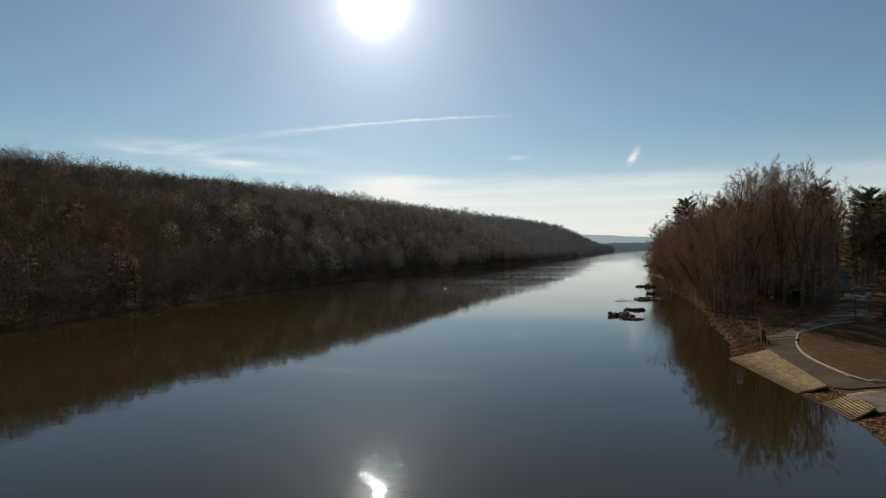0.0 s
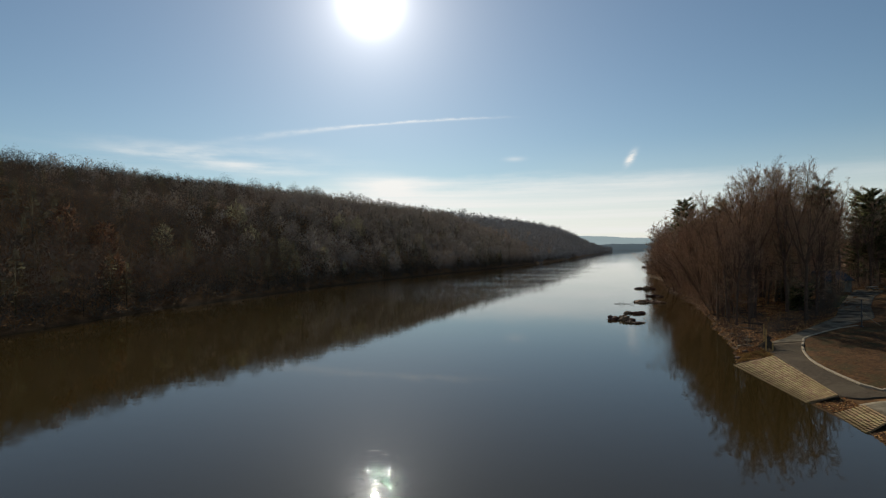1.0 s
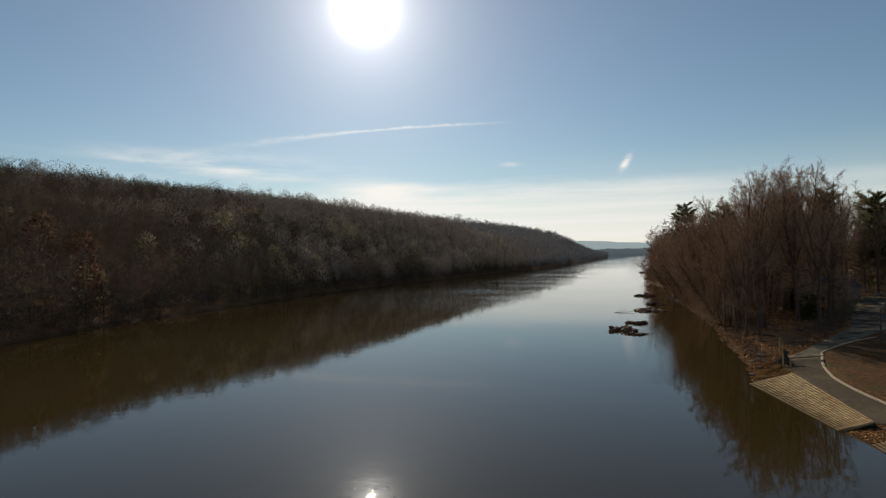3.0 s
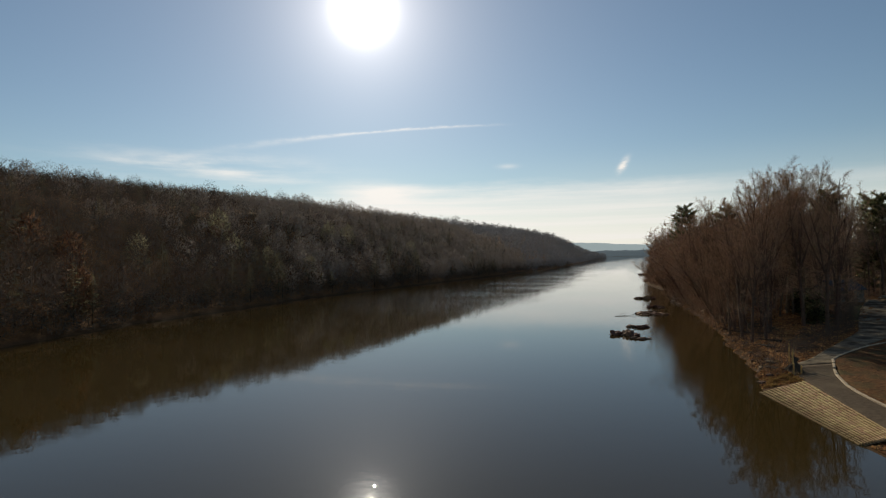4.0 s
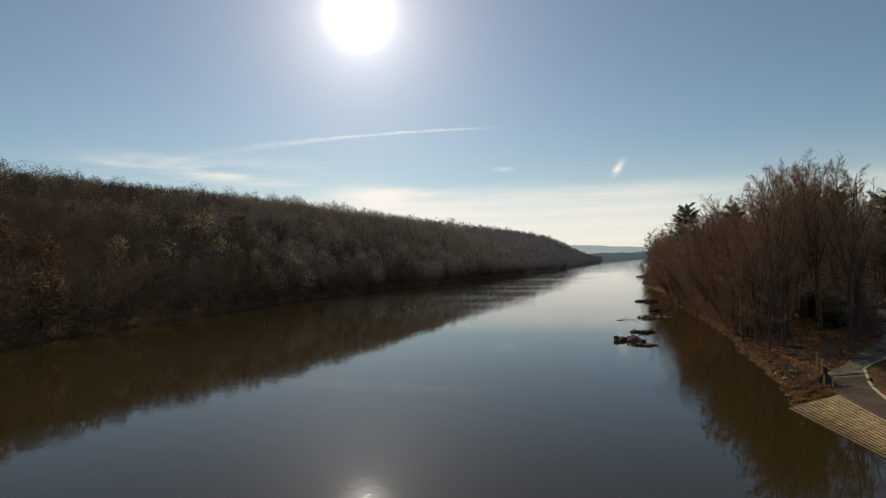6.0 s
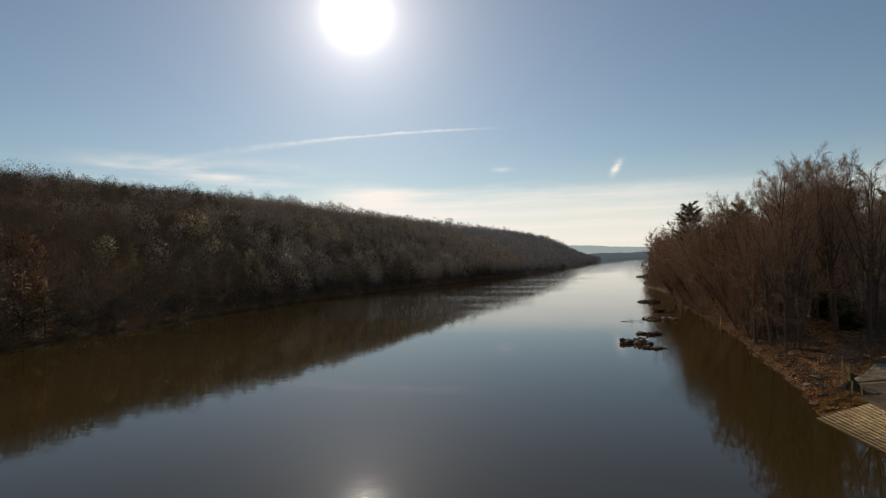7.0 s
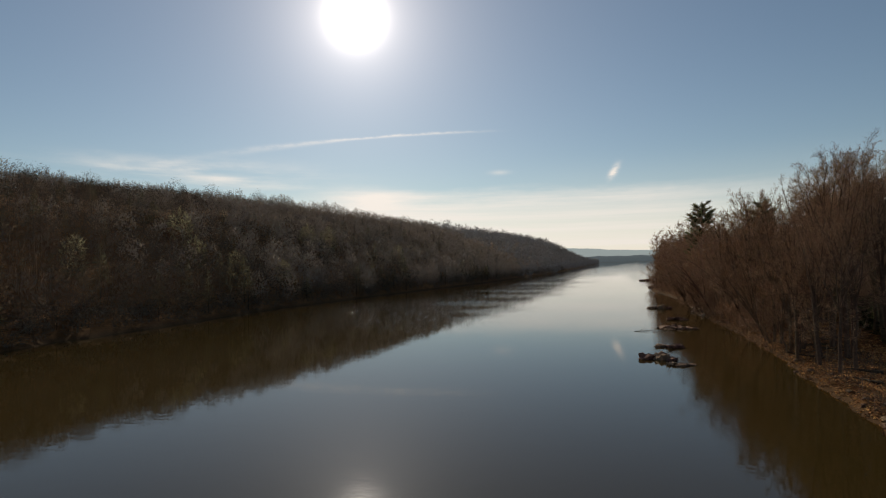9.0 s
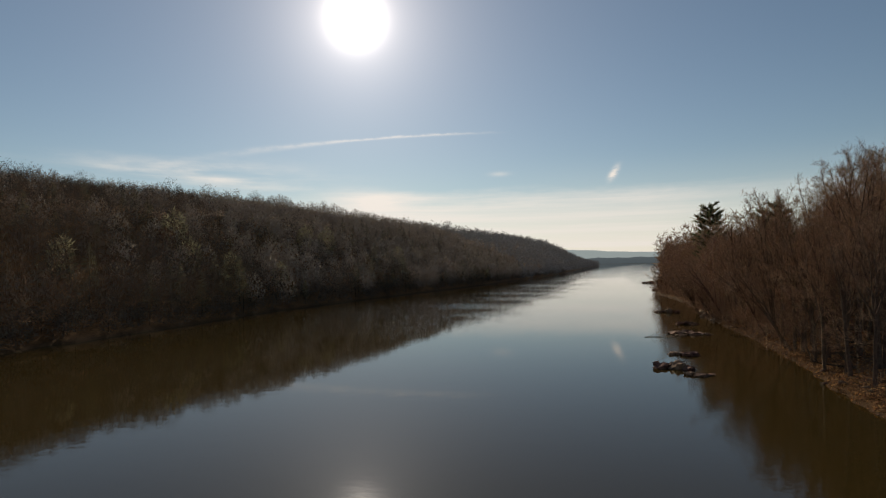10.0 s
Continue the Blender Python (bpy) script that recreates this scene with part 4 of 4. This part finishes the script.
ISLETS = [(25.4, 87.6, 1.2, 0.7, 0.55, 10), (26.6, 87.0, 0.9, 0.8, 0.7, 60), (27.3, 86.2, 0.6, 0.45, 0.35, 20), (29.9, 95.2, 0.9, 0.7, 0.32, 0), (31.2, 94.2, 1.1, 0.6, 0.42, 15),
          (26.1, 83.7, 0.5, 0.4, 0.3, 0), (27.2, 83.2, 0.9, 0.45, 0.24, 8), (38.2, 112.6, 1.5, 1.3, 0.5, 20), (39.9, 112.0, 1.6, 1.2, 0.42, 70), (41.3, 110.8, 1.0, 0.6, 0.3, 5), (37.6, 110.6, 0.8, 0.6, 0.26, 5),
          (44.2, 124.5, 1.3, 0.8, 0.5, 0), (45.7, 124, 1.0, 0.7, 0.3, 40), (49.8, 146.5, 1.3, 1.0, 0.5, 0), (51.2, 145.6, 1.0, 0.9, 1.0, 30), (52.3, 145, 0.9, 0.7, 0.5, 0), (107, 296, 3.0, 1.5, 0.9, 0), (84, 231, 1.6, 1.2, 0.8, 20)]
for i, (x, y, sx, sy, sz, turn) in enumerate(ISLETS):
    rock("river_rock", i + 3, x, y, 0.0, sx * 0.95, sy * 1.1, sz * 1.4, turn, ROCK, "low wet reddish-brown ledge breaking the river surface", "river rocks", True)
r = random.Random(77)
for i in range(70):
    y = 58.5 + 110 * r.random() ** 1.4
    x = float(right_edge(y)) + r.uniform(-0.1, 1.6)
    s = r.uniform(0.08, 0.28)
    rock("bank_stone", 40 + i, x, y, max(float(land(x, y)), -0.05), s * r.uniform(0.8, 1.6), s, s * r.uniform(0.4, 0.8), r.uniform(0, 180), BANKSTONE, "brown stone lying on the eroded river bank", "bank stones")
for i in range(26):
    y = 30 + 7 * r.random()
    x = float(right_edge(y)) + r.uniform(-0.2, 2.2)
    s = r.uniform(0.05, 0.14)
    rock("bank_stone", 140 + i, x, y, max(float(land(x, y)), -0.05), s * r.uniform(0.8, 1.5), s, s * 0.7, r.uniform(0, 180), BANKSTONE, "pale stone in the rubble below the apron", "rubble stones")


for i, (x, y, s) in enumerate(((0.1, 136, 0.7), (0.5, 138.5, 0.6), (0.0, 129, 0.5), (0.4, 118, 0.45), (0.2, 143, 0.7))):
    x += float(right_edge(y))
    rock("bank_boulder", 180 + i, x, y, 0.05, s * 1.4, s, s * 0.6, 30 * i, BOULDER, "pale boulder at the foot of the wooded bank", "bank boulders")


def log(x, y, z, length, radius, turn, tilt, seed, label, mat=None):
    """A fallen branch with side shoots."""
    q = random.Random(seed)
    v, f = [], []
    pts, p, d = [Vector((0, 0, 0))], Vector((0, 0, 0)), Vector((1, 0, 0))
    for _ in range(6):
        d = (d + Vector((0, q.uniform(-.25, .25), q.uniform(-.1, .1)))).normalized()
        p = p + d * length / 6
        pts.append(p)
    # the limb lies along x, so its rings stand across it
    for i, a in enumerate(pts):
        for s in range(6):
            w = 6.2832 * s / 6
            v.append((a.x, a.y + radius * (1 - 0.12 * i) * math.cos(w), a.z + radius * (1 - 0.12 * i) * math.sin(w)))
    for i in range(6):
        for s in range(6):
            a, b = i * 6 + s, i * 6 + (s + 1) % 6
            f += [(a, b, b + 6), (a, b + 6, a + 6)]
    for _ in range(7):
        k = q.randrange(1, 6)
        tube(v, f, [pts[k], pts[k] + Vector((q.uniform(-.3, .8), q.uniform(-.8, .8), q.uniform(0, .7))) * length * 0.22], [radius * 0.4, 0.01], 3)
    me = mesh_from("fallen_branch", [tuple(a) for a in v], f)
    ob = put("fallen_branch", me, mat or DARKWOOD)
    ob.matrix_basis = pose(x, y, z, 0, tilt, turn)
    return tagged(ob, label, "branch", "fallen branches")


log(32.0, 109.5, 0.02, 4.5, 0.05, 3, 0, 1, "thin dark branch lying in shallow water")
log(27, 88.2, 0.3, 2.2, 0.06, 15, -4, 2, "dark drifted branch caught on river rocks")
log(31.6, 64.6, float(land(31.6, 64.6)) + 0.16, 2.1, 0.1, 12, -3, 4, "pale barkless log lying on the bank", BOULDER)
log(38.5, 113.0, 0.35, 2.6, 0.08, 5, -2, 3, "dark drifted branch caught on river rocks")
for i in range(22):
    y = 60 + 60 * r.random()
    x = float(right_edge(y)) + r.uniform(0.3, 9)
    if wood_ok(x + 1, y):
        log(x, y, float(land(x, y)) + 0.12, r.uniform(2, 5), r.uniform(0.06, 0.16), r.uniform(0, 360), 0, 10 + i, "grey fallen branch lying in leaf litter")


# ---- small things about the landing ----
def wooden_post(x, y, height, lean):
    root = tagged(new("wooden_post"), "weathered yellowish wooden post by the landing", "post", "landing posts")
    put("shaft", box_mesh("shaft", 0.095, 0.095, height, 0.015), POSTWOOD, root)
    put("cap", box_mesh("cap", 0.115, 0.115, 0.04, 0.01), POSTWOOD, root).location = (0, 0, height)
    root.matrix_basis = pose(x, y, float(land(x, y)) - 0.05, lean, -lean, 20)


for x, y, h, lean in ((31.4, 60.1, 1.3, 2), (31.0, 59.4, 1.75, -1), (31.7, 61.0, 1.9, 1), (30.4, 58.4, 0.95, 3), (30.85, 58.1, 0.8, -2)):
    wooden_post(x, y, h, lean)


def stacked_planks():
    root = tagged(new("plank_stack"), "dark weathered planks leaning between wooden posts", "planks")
    for i in range(5):
        ob = put("plank", box_mesh("plank", 0.22, 2.2, 0.06, 0.01), DARKWOOD, root)
        ob.matrix_basis = pose(0.1 * i, 0.04 * i, 0.42, 18 + 3 * i, 6, 14 * i - 28)
    root.matrix_basis = pose(30.9, 59.4, float(land(30.9, 59.4)) + 0.06, 0, 0, -30)


stacked_planks()


def signpost(x, y):
    root = tagged(new("signpost"), "thin dark steel post with a small panel", "signpost")
    put("pole", box_mesh("pole", 0.1, 0.1, 3.0, 0.01), STEEL, root)
    put("panel", box_mesh("panel", 0.04, 0.22, 0.3, 0.01), STEEL, root).location = (0, 0, 1.0)
    put("base", box_mesh("base", 0.28, 0.28, 0.1, 0.02), STEEL, root)
    v, f = [], []
    tube(v, f, [Vector((0.05, 0, 1.7)), Vector((0.9, -0.55, 0.8)), Vector((1.9, -1.2, 0.05))], [0.03, 0.03, 0.03], 6)
    put("stay", mesh_from("stay", [tuple(p) for p in v], f), CURB, root, "pale sloping stay bar")
    root.matrix_basis = pose(x, y, float(land(x, y)) + 0.1, 0, 0, 35)


signpost(46.2, 67.6)


def cabin(x, y, turn):
    root = tagged(new("cabin"), "small grey board cabin with a dark grey gabled roof", "cabin")
    w, d, h, rise = 6.0, 4.6, 2.5, 1.5
    bm = bmesh.new()
    prof = [(-d / 2, 0), (d / 2, 0), (d / 2, h), (0, h + rise), (-d / 2, h)]
    rings = [[bm.verts.new((sx * w / 2, p[0], p[1])) for p in prof] for sx in (-1, 1)]
    bm.faces.new(rings[0][::-1])
    bm.faces.new(rings[1])
    for i in range(5):
        bm.faces.new((rings[0][i], rings[0][(i + 1) % 5], rings[1][(i + 1) % 5], rings[1][i]))
    me = bpy.data.meshes.new("wall")
    bm.to_mesh(me)
    bm.free()
    put("wall", me, WALLPAINT, root)
    slope = math.degrees(math.atan2(rise, d / 2))
    for s in (-1, 1):
        ob = put("roof", box_mesh("roof", w + 0.7, math.hypot(d / 2, rise) + 0.45, 0.12, 0.02), ROOFING, root)
        ob.matrix_basis = pose(0, s * (d / 4 + 0.12), h + rise / 2 - 0.02, -s * slope, 0, 0)
    door = put("door", box_mesh("door", 0.95, 0.08, 2.05, 0.01), DARKWOOD, root)
    door.location = (0, -d / 2 - 0.02, 0.02)
    put("handle", box_mesh("handle", 0.04, 0.06, 0.14, 0.005), STEEL, door).location = (0.36, -0.06, 0.95)
    root.matrix_basis = pose(x, y, float(land(x, y)) - 0.05, 0, 0, turn)


cabin(72.3, 111.0, 14)


def picnic_table(x, y, turn):
    root = tagged(new("picnic_table"), "weathered grey wooden picnic table near the cabin", "table", "picnic tables")
    top = put("tabletop", box_mesh("tabletop", 1.9, 0.06, 0.03, 0.0), WALLPAINT, root)
    top.location = (0, 0, 0.69)
    plank = box_mesh("plank", 1.9, 0.14, 0.045, 0.008)
    for k in range(5):
        put("plank", plank, GREYBOARD, top).location = (0, (k - 2) * 0.155, 0.032)
    for side in (-1, 1):
        put("bench", box_mesh("bench", 1.9, 0.26, 0.045, 0.008), GREYBOARD, root).location = (0, side * 0.68, 0.42)
        put("cross_beam", box_mesh("cross_beam", 0.05, 1.6, 0.09, 0.008), WALLPAINT, root).location = (side * 0.65, 0, 0.34)
        for k in (-1, 1):
            leg = put("leg", box_mesh("leg", 0.05, 0.09, 0.84, 0.008), WALLPAINT, root)
            leg.matrix_basis = pose(side * 0.6, k * 0.58, 0, k * 28, 0, 0)
    root.matrix_basis = pose(x, y, float(land(x, y)), 0, 0, turn)


for x, y, turn in ((80.0, 110.0, 20), (84.5, 111.5, -35)):
    picnic_table(x, y, turn)


# ---- leaves and grass ----
def flakes(name, places, size, flat, mat, label, category, seed):
    """Small three-cornered leaves or blades, one to a place."""
    q = np.random.RandomState(seed)
    p = np.array(places)
    n = len(p)
    z = land(p[:, 0], p[:, 1])
    c = np.stack([p[:, 0], p[:, 1], z + (0.03 if flat else 0.0)], -1)
    s = q.uniform(0.6, 1.4, (n, 1)) * size
    a = q.uniform(0, 6.283, n)
    if flat:
        e1 = np.stack([np.cos(a), np.sin(a), q.uniform(-.5, .5, n)], -1) * s
        e2 = np.stack([-np.sin(a), np.cos(a), q.uniform(-.2, .7, n)], -1) * s * 0.8
        v = np.stack([c - e1, c + e1 * 0.6 - e2 * 0.6, c + e1 + e2 * 0.4, c + e2], 1)
        f = np.arange(n)[:, None] * 4 + np.array([0, 1, 2, 3])
    else:
        e1 = np.stack([np.cos(a), np.sin(a), 0 * a], -1) * 0.02
        tip = c + np.stack([q.normal(0, .4, n), q.normal(0, .4, n), q.uniform(.6, 1.2, n)], -1) * s
        v = np.stack([c - e1, c + e1, tip], 1)
        f = np.arange(n)[:, None] * 3 + np.array([0, 1, 2])
    return tagged(put(name, mesh_from(name, v.reshape(-1, 3), f), mat), label, category, kind="stuff")


def spots(n, seed, ok, x0, x1, y0, y1):
    q = random.Random(seed)
    got = []
    while len(got) < n:
        x, y = q.uniform(x0, x1), q.uniform(y0, y1)
        if ok(x, y):
            got.append((x, y))
    return got


flakes("fallen_leaves", spots(34000, 41, lambda x, y: -0.1 < x - float(right_edge(y)) < 20 and x < np.interp(y, [57, 60.2, 63, 68.5, 76.8, 86.6, 98.5], [29, 31, 34.9, 40.9, 49.8, 57.2, 66.7]), 26, 70, 57.5, 125), 0.095, True, LEAVES, "curled russet leaves covering the woodland floor", "leaves", 1)
flakes("shore_leaves", spots(15000, 47, lambda x, y: -0.15 < x - float(right_edge(y)) < 2.2, 26, 70, 57.5, 130), 0.07, True, DARKLEAVES, "darker russet leaves along the water's edge", "leaves", 7)
flakes("dry_grass", spots(1900, 42, lambda x, y: 0.1 < x - float(right_edge(y)) < 3.4 and ripple(x, y, 1.7) > 0.05, 26, 33, 56.6, 58.6), 0.24, False, DRYGRASS, "tufts of dry yellow grass at the landing's edge", "grass", 2)
flakes("landing_leaves", spots(5000, 46, lambda x, y: 0.0 < x - float(right_edge(y)) < 3.6, 26, 33, 56.5, 61), 0.07, True, LEAVES, "russet leaves at the landing's edge", "leaves", 6)
r = random.Random(91)
for i in range(4):
    y = 57.6 + 6.5 * r.random()
    x = float(right_edge(y)) + r.uniform(0.0, 1.8)
    s = r.uniform(0.2, 0.42)
    rock("shore_stone", 200 + i, x, y, max(float(land(x, y)), 0.0), s * 1.6, s, s * 0.4, r.uniform(0, 180), BANKSTONE, "flat brown stone at the edge of the landing", "shore stones")
flakes("rubble_leaves", spots(2500, 43, lambda x, y: 0.1 < x - float(right_edge(y)) < 4, 20, 30, 28, 37.3), 0.075, True, LEAVES, "russet leaves among rubble below the apron", "leaves", 3)
flakes("mat_gap_leaves", spots(500, 44, lambda x, y: 0.2 < x - float(right_edge(y)) < 2.2, 24, 28, 41.2, 43.2), 0.07, True, LEAVES, "russet leaves between the two landing mats", "leaves", 4)
flakes("lawn_grass", spots(15000, 45, lambda x, y: (x > np.interp(y, [43.5, 47, 52, 56, 60, 63], [30, 30.2, 31.2, 33, 35.6, 38])) and y < 42 + x * 0.5, 30, 62, 44, 70), 0.17, False, LAWNBLADE, "short dry brown lawn grass", "grass", 5)
